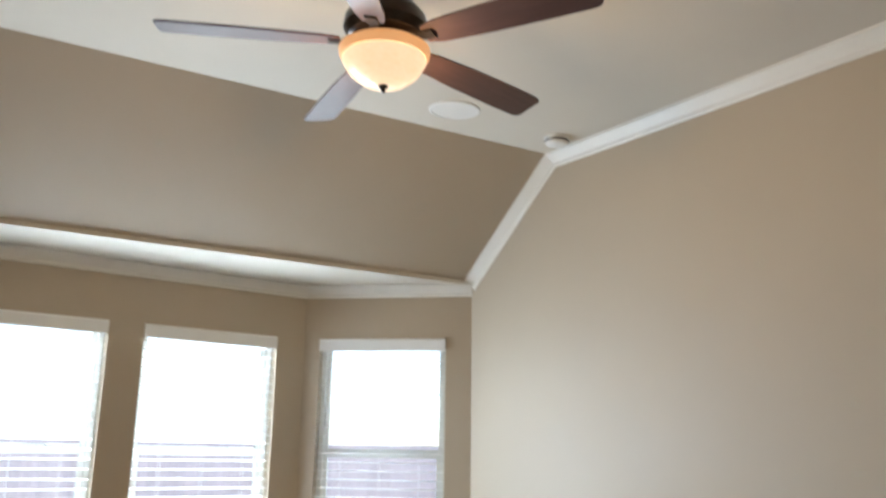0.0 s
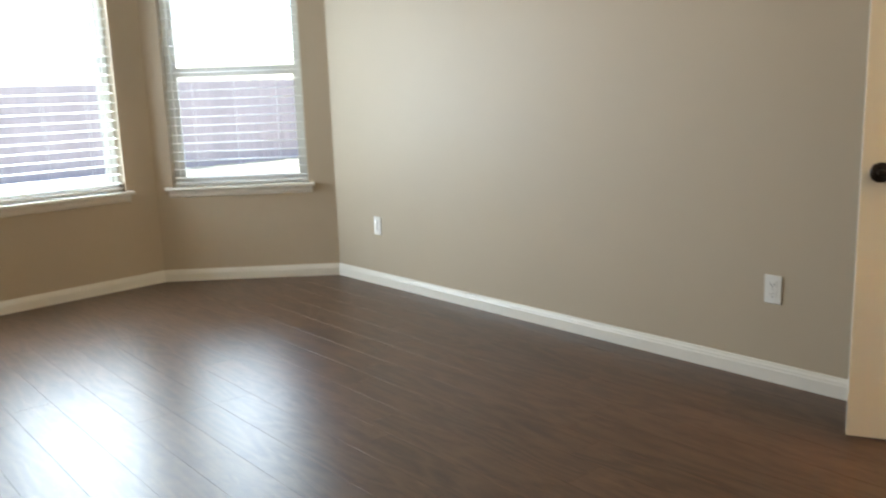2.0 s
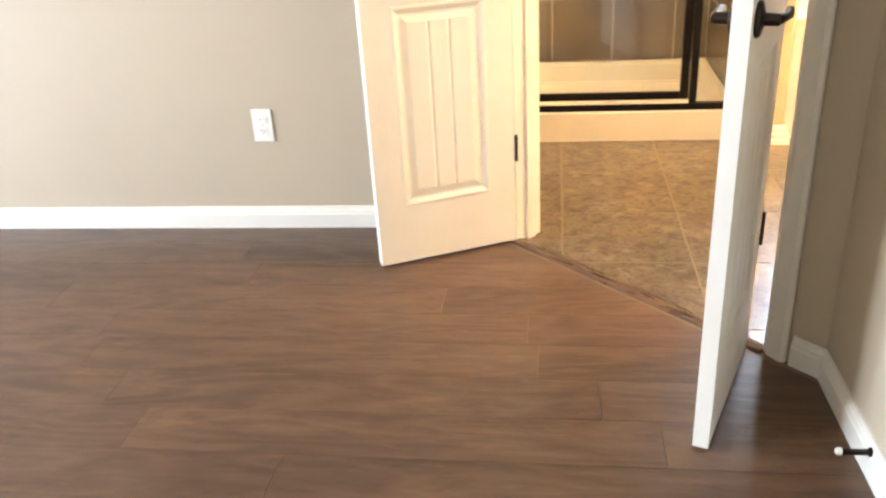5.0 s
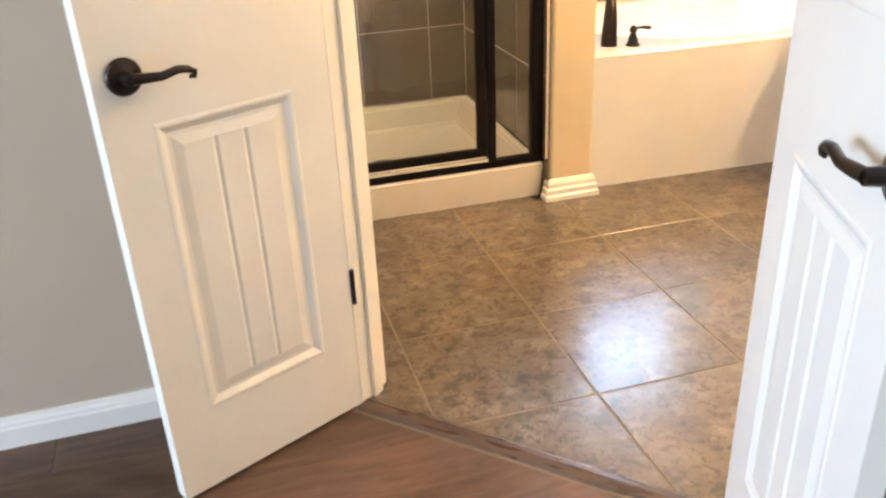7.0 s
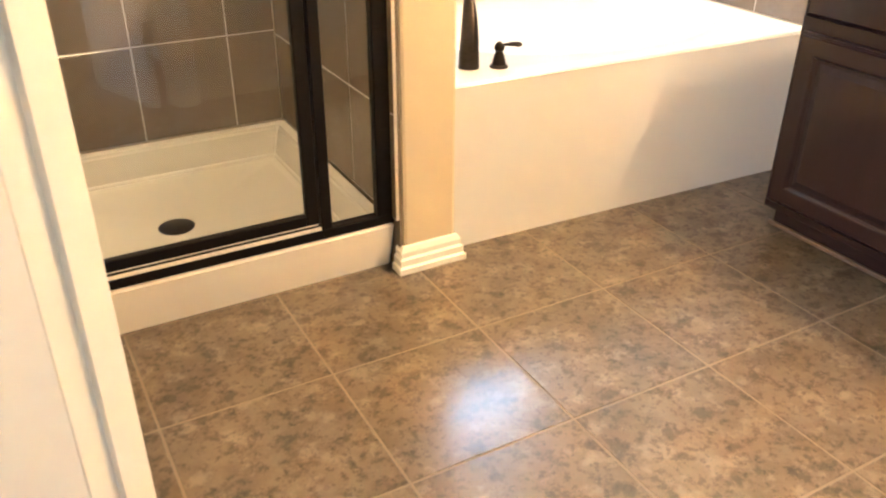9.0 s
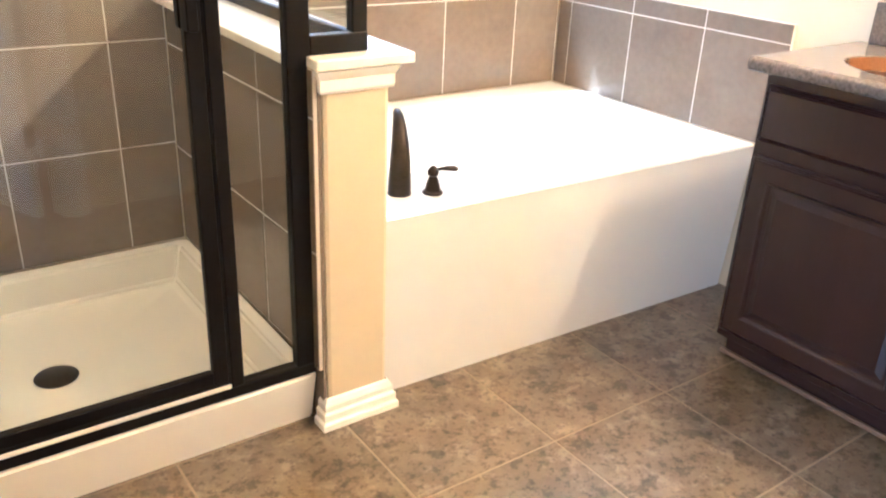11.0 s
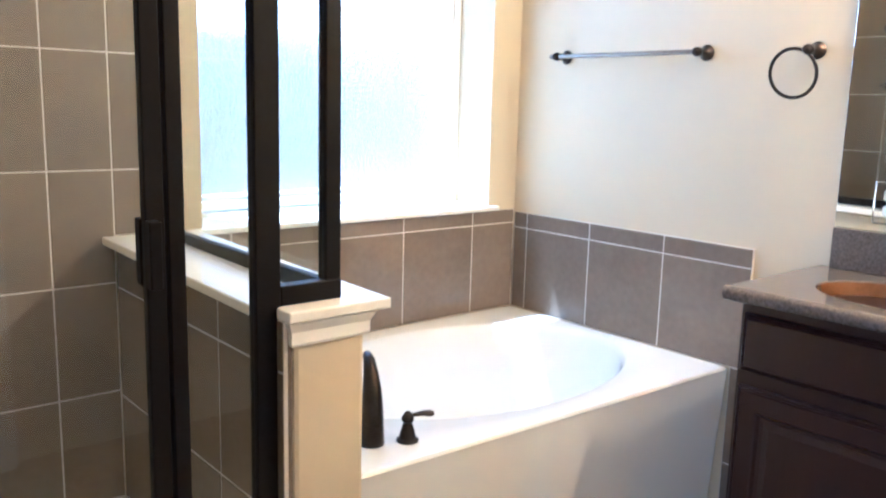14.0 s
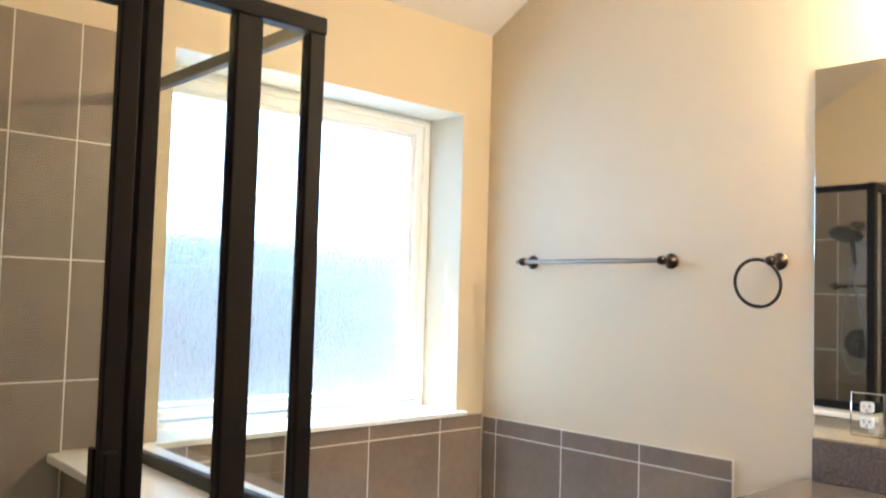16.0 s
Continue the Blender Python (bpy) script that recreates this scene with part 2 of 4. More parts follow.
bp_ = bn["Principled BSDF"]
bp_.inputs["Base Color"].default_value = (0.85, 0.62, 0.38, 1)
bp_.inputs["Roughness"].default_value = 0.3
btx = bn.new("ShaderNodeTexNoise")
btx.inputs["Scale"].default_value = 13
bmx = bn.new("ShaderNodeMix")
bmx.data_type = "RGBA"
bmx.inputs[6].default_value, bmx.inputs[7].default_value = (1.0, 0.52, 0.20, 1), (1.0, 0.86, 0.60, 1)
bl.new(btx.outputs[0], bmx.inputs[0])
bl.new(bmx.outputs[2], bp_.inputs["Emission Color"])
bp_.inputs["Emission Strength"].default_value = 0.30

RIMG = BOWL.copy()
RIMG.name = "lit_amber_rim"
RIMG.node_tree.nodes["Principled BSDF"].inputs["Emission Strength"].default_value = 0.20
RIMG.node_tree.nodes["Mix"].inputs[6].default_value, RIMG.node_tree.nodes["Mix"].inputs[7].default_value = (1.0, 0.34, 0.09, 1), (1.0, 0.50, 0.18, 1)


# ---------------------------------------------------------------- mesh tools
def box(bm, x0, y0, z0, x1, y1, z1, bevel=0.0):
    r = bmesh.ops.create_cube(bm, size=1)
    v = r["verts"]
    bmesh.ops.scale(bm, vec=(abs(x1 - x0), abs(y1 - y0), abs(z1 - z0)), verts=v)
    bmesh.ops.translate(bm, vec=((x0 + x1) / 2, (y0 + y1) / 2, (z0 + z1) / 2), verts=v)
    if bevel:
        e = list({e for q in v for e in q.link_edges})
        bmesh.ops.bevel(bm, geom=e, offset=bevel, segments=2, affect="EDGES", profile=0.5)
    return bm


def boxes(*rows, bevel=0.0):
    bm = bmesh.new()
    for r in rows:
        box(bm, *r, bevel=bevel)
    return bm


def link(name, bm, mat, smooth=False):
    me = bpy.data.meshes.new(name)
    bm.normal_update()
    bm.to_mesh(me)
    bm.free()
    me.materials.append(mat)
    if smooth:
        me.polygons.foreach_set("use_smooth", [True] * len(me.polygons))
        me.set_sharp_from_angle(angle=radians(40))
    return new(name, me)


def part(name, bm, mat, parent, label="", smooth=False, m=None):
    ob = link(name, bm, mat, smooth)
    ob.parent = parent
    if m is not None:
        ob.matrix_basis = m
    return tagged(ob, label)


def thing(name, m, label, category, group="", kind=""):
    ob = new(name)
    ob.empty_display_size = 0.05
    ob.matrix_basis = m
    return tagged(ob, label, category, group, kind)


def structure(name, bm, mat, label="", m=None, smooth=False):
    ob = link(name, bm, mat, smooth)
    if m is not None:
        ob.matrix_basis = m
    return tagged(ob, label, name.split("_")[0], "", "structure")


def lathe(bm, profile, segs=32, m=Matrix()):
    """Turns (radius, height) pairs about z."""
    rings = []
    for r, z in profile:
        if r < 1e-5:
            rings.append([bm.verts.new(m @ Vector((0, 0, z)))])
        else:
            rings.append([bm.verts.new(m @ Vector((r * math.cos(a), r * math.sin(a), z)))
                          for a in (2 * math.pi * i / segs for i in range(segs))])
    for a, b in zip(rings, rings[1:]):
        for i in range(segs):
            j = (i + 1) % segs
            q = [a[i % len(a)], a[j % len(a)], b[j % len(b)], b[i % len(b)]]
            q = list(dict.fromkeys(q))
            if len(q) > 2:
                bm.faces.new(q)
    for ring, flip in ((rings[0], True), (rings[-1], False)):
        if len(ring) > 2:
            bm.faces.new(ring[::-1] if flip else ring)
    bmesh.ops.recalc_face_normals(bm, faces=bm.faces)
    return bm


def tube(bm, pts, radii, segs=12, flat=1.0):
    """A round bar along points, capped; flat squeezes it across."""
    pts = [Vector(p) for p in pts]
    if not isinstance(radii, (list, tuple)):
        radii = [radii] * len(pts)
    rings, side = [], None
    for i, p in enumerate(pts):
        d = (pts[min(i + 1, len(pts) - 1)] - pts[max(i - 1, 0)]).normalized()
        if side is None:
            side = d.orthogonal().normalized()
        side = (side - d * side.dot(d)).normalized()
        up = d.cross(side)
        rings.append([bm.verts.new(p + (side * math.cos(a) + up * math.sin(a) * flat) * radii[i])
                      for a in (2 * math.pi * k / segs for k in range(segs))])
    for a, b in zip(rings, rings[1:]):
        for i in range(segs):
            j = (i + 1) % segs
            bm.faces.new((a[i], a[j], b[j], b[i]))
    bm.faces.new(rings[0][::-1])
    bm.faces.new(rings[-1])
    bmesh.ops.recalc_face_normals(bm, faces=bm.faces)
    return bm


def sweep(bm, pts, normal, profile):
    """A moulding along mitred points; profile (a, b): a to the left of the way, b along normal."""
    pts, nv = [Vector(p) for p in pts], Vector(normal)
    rings = []
    for i, p in enumerate(pts):
        ds = []
        if i:
            ds.append((p - pts[i - 1]).normalized())
        if i < len(pts) - 1:
            ds.append((pts[i + 1] - p).normalized())
        ls = [nv.cross(d) for d in ds]
        mit = sum(ls, Vector()).normalized()
        mit /= mit.dot(ls[0])
        rings.append([bm.verts.new(p + mit * a + nv * b) for a, b in profile])
    k = len(profile)
    for r, s in zip(rings, rings[1:]):
        for i in range(k):
            j = (i + 1) % k
            bm.faces.new((r[i], r[j], s[j], s[i]))
    bm.faces.new(rings[0][::-1])
    bm.faces.new(rings[-1])
    bmesh.ops.recalc_face_normals(bm, faces=bm.faces)
    return bm


def clip(poly, planes):
    """Cuts a convex outline by half-planes a*x + b*y <= c."""
    for a, b, c in planes:
        out = []
        for i, p in enumerate(poly):
            q = poly[(i + 1) % len(poly)]
            dp, dq = a * p[0] + b * p[1] - c, a * q[0] + b * q[1] - c
            if dp <= 0:
                out.append(p)
            if dp * dq < 0:
                s = dp / (dp - dq)
                out.append((p[0] + (q[0] - p[0]) * s, p[1] + (q[1] - p[1]) * s))
        poly = out
        if len(poly) < 3:
            return []
    return poly


def slab(bm, poly, z0, z1, inset):
    """A flat piece with eased upper edges."""
    cx, cy = sum(p[0] for p in poly) / len(poly), sum(p[1] for p in poly) / len(poly)
    n = len(poly)
    low = [bm.verts.new((*p, z0)) for p in poly]
    mid = [bm.verts.new((*p, z1 - inset)) for p in poly]
    top = []
    for p in poly:
        dx, dy = cx - p[0], cy - p[1]
        top.append(bm.verts.new((p[0] + math.copysign(min(inset, abs(dx)), dx), p[1] + math.copysign(min(inset, abs(dy)), dy), z1)))
    for a, b in ((low, mid), (mid, top)):
        for i in range(n):
            j = (i + 1) % n
            bm.faces.new((a[i], a[j], b[j], b[i]))
    bm.faces.new(top)
    bmesh.ops.recalc_face_normals(bm, faces=bm.faces)
    return bm


def holed(length, top, holes, thick, base=-0.05, x0=0.0):
    """A wall along x from its inner face at y = 0 outward (+y), with openings (x0, x1, z0, z1) of one height."""
    bm = bmesh.new()
    z0, z1 = holes[0][2:]
    xs = sorted({x0, length} | {e for q in holes for e in q[:2]})
    for p, q in zip(xs, xs[1:]):
        for r, t in ((base, z0), (z0, z1), (z1, top)):
            if (r, t) != (z0, z1) or not any(k[0] == p for k in holes):
                box(bm, p, 0, r, q, thick, t)
    bmesh.ops.remove_doubles(bm, verts=bm.verts, dist=1e-5)
    bm.verts.index_update()
    seen = {}
    for f in bm.faces:
        seen.setdefault(tuple(sorted(v.index for v in f.verts)), []).append(f)
    bmesh.ops.delete(bm, geom=[f for fs in seen.values() if len(fs) > 1 for f in fs], context="FACES_ONLY")
    return bm


ZS, ZT = 0.646, 2.242
HOLE_C = (0.116, 1.050, ZS, ZT)
HOLES_B = ((0.294, 1.228, ZS, ZT), (1.454, 2.389, ZS, ZT))

structure("wall_north", boxes((0, 0, -0.05, 4.005, 0.12, 3.45)), PAINT, "taupe painted wall of the bedroom", pose(BX, W1, 0, 0, 0, math.degrees(NORTH)))
structure("wall_bay_angled", holed(CLEN, 2.74, [HOLE_C], 0.16), PAINT, "taupe painted bay wall with a window", BAYC)
structure("wall_bay", holed(2.604, 2.74, HOLES_B, 0.16), PAINT, "taupe painted bay wall with two windows", BAYB)
structure("wall_bay_far", boxes((-0.1, 0, -0.05, math.hypot(BX - BSX, YS - BSY), 0.16, 2.74)), PAINT, "taupe painted bay wall",
          pose(BX, YS, 0, 0, 0, math.degrees(math.atan2(BSY - YS, BSX - BX))))
structure("wall_south", boxes((BX - 0.1, YS - 0.12, -0.05, 2.3, YS, 3.45)), PAINT, "taupe painted bedroom wall")
structure("wall_east", boxes((2.2, YS, -0.05, 2.32, 0.20, 3.45)), PAINT, "taupe painted bedroom wall")
structure("wall_return", boxes((1.100, 0.14, -0.05, 2.32, 0.26, 3.45)), PAINT, "taupe painted bedroom wall")
structure("wall_short", boxes((1.100, 0.26, -0.05, 1.21, 1.140, 3.45)), PAINT, "taupe painted wall beside the double door")
structure("wall_diagonal", boxes((-0.05, 0, -0.05, 0.13, 0.11, 3.45), (1.136, 0, -0.05, 1.286, 0.11, 3.45), (0.13, 0, 2.07, 1.136, 0.11, 3.45)),
          PAINT, "taupe painted corner wall round the double door", DIAG)
structure("wall_bath_south", boxes((1.12, 1.14, -0.05, XE + 0.12, 1.26, 3.45)), BATHP, "painted bathroom wall")
structure("wall_bath_east", boxes((XE, 1.2, -0.05, XE + 0.12, YN + 0.2, 3.45)), BATHP, "cream painted bathroom wall behind tub and mirror")
structure("wall_bath_west", boxes((XW - 0.12, W1 + 0.12, -0.05, XW, YN + 0.2, 3.45)), BATHP, "painted bathroom wall")
structure("wall_bath_north", holed(XE - XW, 2.75, [(1.51 - XW, 2.71 - XW, 0.962, 2.128)], 0.32), BATHP, "painted bathroom wall with a window",
          pose(XW, YN, 0))


def prism(outline, along, y0, y1):
    """Extrudes an outline in the x-z plane ('y') or the y-z plane ('x')."""
    bm = bmesh.new()
    f = (lambda a, b, s: (a, s, b)) if along == "y" else (lambda a, b, s: (s, a, b))
    lo, hi = [bm.verts.new(f(a, b, y0)) for a, b in outline], [bm.verts.new(f(a, b, y1)) for a, b in outline]
    n = len(outline)
    for i in range(n):
        j = (i + 1) % n
        bm.faces.new((lo[i], lo[j], hi[j], hi[i]))
    bm.faces.new(lo[::-1])
    bm.faces.new(hi)
    bmesh.ops.recalc_face_normals(bm, faces=bm.faces)
    return bm


structure("ceiling_slope", prism([(BX - 0.012, 2.657), (-2.840, FLAT), (-2.840, FLAT + 0.12), (BX - 0.012, 2.83)], "y", YS, W1 + 0.04), PAINT,
          "sloped taupe ceiling above the bay")
structure("ceiling", prism([(-2.840, FLAT), (2.3, FLAT - FALL * 5.14), (2.3, FLAT + 0.15), (-2.840, FLAT + 0.12)], "y", YS, W1 + 0.1), CEIL, "cream painted flat bedroom ceiling")
structure("ceiling_bay", boxes((BAYX - 0.2, YS - 0.1, 2.630, BX - 0.012, W1 + 0.1, 2.75)), CEIL, "cream painted bay ceiling")
structure("ceiling_bath", prism([(YN + 0.2, 2.478), (YN, 2.478), (2.65, 3.19), (1.0, 3.19), (1.0, 3.3), (YN + 0.2, 3.3)], "x", XW - 0.1, XE + 0.1),
          CEIL, "cream vaulted bathroom ceiling")

BASE = [(0, 0), (0.015, 0), (0.015, 0.053), (0.012, 0.059), (0.012, 0.065), (0.008, 0.073), (0.006, 0.083), (0, 0.083)]
bm = sweep(bmesh.new(), [(0.160, W1 + NORTH * 3.97, 0), (BX, W1, 0), (BAYX, BAYY, 0), (BSX, BSY, 0), (BX, YS, 0), (2.2, YS, 0), (2.2, 0.14, 0)],
           (0, 0, 1), BASE)
structure("baseboard", bm, TRIM, "white moulded baseboard along the bedroom walls")
e_ = DIAG @ Vector((1.286, 0, 0))
s_ = DIAG @ Vector((1.196, 0, 0))
structure("baseboard_short", sweep(bmesh.new(), [(1.100, 0.14, 0), (1.100, e_.y, 0), tuple(s_)], (0, 0, 1), BASE), TRIM,
          "white moulded baseboard beside the double door")
CROWN = [(0, 0), (0, 0.062), (0.012, 0.062), (0.020, 0.052), (0.045, 0.030), (0.062, 0.014), (0.078, 0.012), (0.088, 0.006), (0.088, 0)]
bm = sweep(bmesh.new(), [(1.100, W1 + NORTH * 4.9, FLAT - FALL * 3.94), (-2.840, W1 + NORTH * 0.966, FLAT), (BX - 0.012, W1, 2.657)], (0, -1, 0), [(a, b) for a, b in CROWN])
structure("crown_moulding", bm, TRIM, "white crown moulding along wall and slope")
bm = sweep(bmesh.new(), [(BX, W1, 2.630), (BAYX, BAYY, 2.630), (BSX, BSY, 2.630), (BX, YS, 2.630)], (0, 0, -1),
           [(-b, a) for a, b in CROWN])
structure("crown_moulding_bay", bm, TRIM, "white crown moulding round the bay")

# door frame of the double door, in the diagonal's own axes
fr = thing("door_frame", DIAG, "white painted frame and casing of the double door", "door frame", kind="structure")
part("jamb", boxes((0.13, -0.002, 0, 0.15, 0.112, 2.07), bevel=0.002), TRIM, fr)
part("jamb", boxes((1.116, -0.002, 0, 1.136, 0.112, 2.07), bevel=0.002), TRIM, fr)
part("head", boxes((0.15, -0.002, 2.05, 1.116, 0.112, 2.07)), TRIM, fr)
part("door_stop", boxes((0.15, 0.045, 0, 0.16, 0.08, 2.05), (1.106, 0.045, 0, 1.116, 0.08, 2.05), (0.16, 0.045, 2.04, 1.106, 0.08, 2.05)), TRIM, fr)
CAS = [(0, 0), (0.055, 0), (0.055, 0.010), (0.045, 0.016), (0.030, 0.013), (0.010, 0.010), (0, 0.007)]
for side, n in ((-0.003, (0, -1, 0)), (0.113, (0, 1, 0))):
    pts = [(1.128, side, 0), (1.128, side, 2.06), (0.138, side, 2.06), (0.138, side, 0)]
    if n[1] < 0:
        pts = pts[::-1]
    part("casing", sweep(bmesh.new(), pts, n, CAS), TRIM, fr)
structure("threshold", prism([(-0.028, 0.0005), (-0.020, 0.007), (0.0, 0.010), (0.018, 0.007), (0.028, 0.0005)], "x", 0.15, 1.116), THRESH,
          "brown wooden threshold between laminate and tile", DIAG @ pose(0, 0.005, 0))


# ---------------------------------------------------------------- double door
def raised_panel(bm, x0, x1, z0, z1, y, way):
    """A moulded frame round a sunk panel with three upright boards; way: +1 or -1, the face's outward side."""
    def rim(off, h):
        return [(x0 + off, h, z0 + off), (x1 - off, h, z0 + off), (x1 - off, h, z1 - off), (x0 + off, h, z1 - off)]
    rings = [rim(0, 0), rim(0.005, 0.0015), rim(0.010, 0.001), rim(0.024, -0.0065), rim(0.032, -0.0065), rim(0.052, -0.002)]
    vs = [[bm.verts.new((px, y + way * h, pz)) for px, h, pz in r] for r in rings]
    for a, b in zip(vs, vs[1:]):
        for i in range(4):
            j = (i + 1) % 4
            bm.faces.new((a[i], a[j], b[j], b[i]))
    xa, xb, za, zb = x0 + 0.052, x1 - 0.052, z0 + 0.052, z1 - 0.052
    w = (xb - xa) / 3
    for i in range(3):
        l, r = xa + i * w, xa + (i + 1) * w
        g = 0.007
        cols = [(l, -0.002 if i == 0 else -0.0052), (l + (0 if i == 0 else g), -0.002), (r - (0 if i == 2 else g), -0.002), (r, -0.002 if i == 2 else -0.0052)]
        for (p, hp), (q, hq) in zip(cols, cols[1:]):
            if q - p > 1e-6:
                bm.faces.new([bm.verts.new(c) for c in ((p, y + way * hp, za), (q, y + way * hq, za), (q, y + way * hq, zb), (p, y + way * hp, zb))])


def door_leaf(name, m, label):
    W, T = 0.488, 0.035
    d = thing(name, m, label, "door", "leaves of the double door")
    bm = bmesh.new()
    xs, panels = (0.094, 0.396), ((0.205, 0.842), (1.078, 1.92))
    box(bm, 0.003, -T, 0.010, xs[0], 0, 2.04)
    box(bm, xs[1], -T, 0.010, W, 0, 2.04)
    for z0, z1 in ((0.010, panels[0][0]), (panels[0][1], panels[1][0]), (panels[1][1], 2.04)):
        box(bm, xs[0], -T, z0, xs[1], 0, z1)
    part("body", bm, DOORM, d)
    for z0, z1 in panels:
        for y, way in ((0, 1), (-T, -1)):
            b2 = bmesh.new()
            raised_panel(b2, xs[0], xs[1], z0, z1, y, way)
            bmesh.ops.recalc_face_normals(b2, faces=b2.faces)
            part("panel", b2, DOORM, d)
    for y, way in ((0, 1), (-T, -1)):
        k = part("handle", lathe(bmesh.new(), [(0.0, 0), (0.033, 0), (0.034, 0.004), (0.030, 0.009), (0.020, 0.011), (0.012, 0.014), (0.011, 0.040), (0, 0.042)], 28),
                 BRONZE, d, "oil-rubbed bronze lever handle", True, pose(W - 0.058, y, 0.937, -90 * way))
        bm = bmesh.new()
        tube(bm, [(0, 0, 0.036), (-0.02, 0, 0.042), (-0.05, 0.002 * way, 0.046), (-0.08, -0.004 * way, 0.046), (-0.10, -0.001 * way, 0.045),
                  (-0.112, 0.006 * way, 0.045), (-0.110, 0.014 * way, 0.045), (-0.102, 0.013 * way, 0.045)],
             [0.010, 0.0095, 0.008, 0.0075, 0.007, 0.006, 0.005, 0.004], 12)
        part("lever", bm, BRONZE, k, "", True)
    for z in (0.30, 1.05, 1.82):
        h = part("hinge", boxes((-0.002, -0.030, z, 0.0028, -0.003, z + 0.09)), BRONZE, d, "dark bronze butt hinge")
        part("knuckle", tube(bmesh.new(), [(-0.003, 0.003, z), (-0.003, 0.003, z + 0.09)], 0.0055), BRONZE, h, "", True)
    return d


door_leaf("door_leaf", pose(0.300, 1.944, 0, 0, 0, 206.5), "white panelled door leaf, open against the long wall")
door_leaf("door_leaf", pose(0.946, 1.288, 0, 0, 0, 249.2), "white panelled door leaf with bronze lever, standing open")

ds = thing("door_stop_spring", pose(1.088, 0.775, 0.062), "dark spring door stop with white tip on the baseboard", "door stop")
bm = bmesh.new()
tube(bm, [(-0.005 - 0.055 * i / 160, 0.006 * math.cos(i * 0.785), 0.006 * math.sin(i * 0.785)) for i in range(161)], 0.0012, 6)
part("spring", bm, BRONZE, ds, "", True)
part("base", lathe(bmesh.new(), [(0, 0), (0.011, 0), (0.010, 0.005), (0.006, 0.007), (0, 0.007)], 16), BRONZE, ds, "", True, pose(0.001, 0, 0, 0, -90))
part("tip", lathe(bmesh.new(), [(0, 0), (0.008, 0), (0.009, 0.006), (0.006, 0.012), (0, 0.013)], 16), RUBBER, ds, "white rubber tip", True, pose(-0.058, 0, 0, 0, -90))


# ---------------------------------------------------------------- windows and blinds of the bay
def bay_window(name, m, w, h, label):
    """Single-hung window; local x along the wall, y outward, z up from the sill, x = 0 in the middle."""
    t = thing(name, m, label, "window", "bay windows", "structure")
    a = w / 2
    part("window_frame", boxes((-a, 0.085, 0, -a + 0.035, 0.155, h), (a - 0.035, 0.085, 0, a, 0.155, h), (-a + 0.035, 0.085, 0, a - 0.035, 0.155, 0.035),
                               (-a + 0.035, 0.085, h - 0.035, a - 0.035, 0.155, h), bevel=0.003), VINYL, t)
    mid, i = h * 0.485, a - 0.035
    up = part("upper_sash", boxes((-i, 0.125, mid, -i + 0.028, 0.150, h - 0.035), (i - 0.028, 0.125, mid, i, 0.150, h - 0.035),
                                  (-i + 0.028, 0.125, mid - 0.008, i - 0.028, 0.150, mid + 0.046), (-i + 0.028, 0.125, h - 0.063, i - 0.028, 0.150, h - 0.035), bevel=0.002), VINYL, t)
    lo = part("lower_sash", boxes((-i, 0.096, 0.035, -i + 0.035, 0.122, mid + 0.03), (i - 0.035, 0.096, 0.035, i, 0.122, mid + 0.03),
                                  (-i + 0.035, 0.096, 0.035, i - 0.035, 0.122, 0.075), (-i + 0.035, 0.096, mid - 0.016, i - 0.035, 0.122, mid + 0.03), bevel=0.002), VINYL, t)
    p = part("pane", boxes((-i + 0.026, 0.136, mid + 0.044, i - 0.026, 0.140, h - 0.061)), CLEAR, up)
    q = part("pane", boxes((-i + 0.033, 0.107, 0.073, i - 0.033, 0.111, mid - 0.014)), CLEAR, lo)
    p.visible_shadow = q.visible_shadow = False
    for s in (-1, 1):
        part("sash_lock", boxes((s * 0.22 - 0.025, 0.090, mid + 0.030, s * 0.22 + 0.025, 0.118, mid + 0.042), bevel=0.004), VINYL, lo)
    part("window_sill", boxes((-a - 0.045, -0.045, -0.004, a + 0.045, 0.0, 0.018), (-a + 0.002, 0.0, -0.004, a - 0.002, 0.085, 0.018), bevel=0.004), TRIM, t)
    part("apron", sweep(bmesh.new(), [(a + 0.025, -0.002, -0.004), (-a - 0.025, -0.002, -0.004)], (0, -1, 0), [(0, 0), (0, 0.016), (0.03, 0.014), (0.045, 0.008), (0.05, 0)]), TRIM, t)
    return t


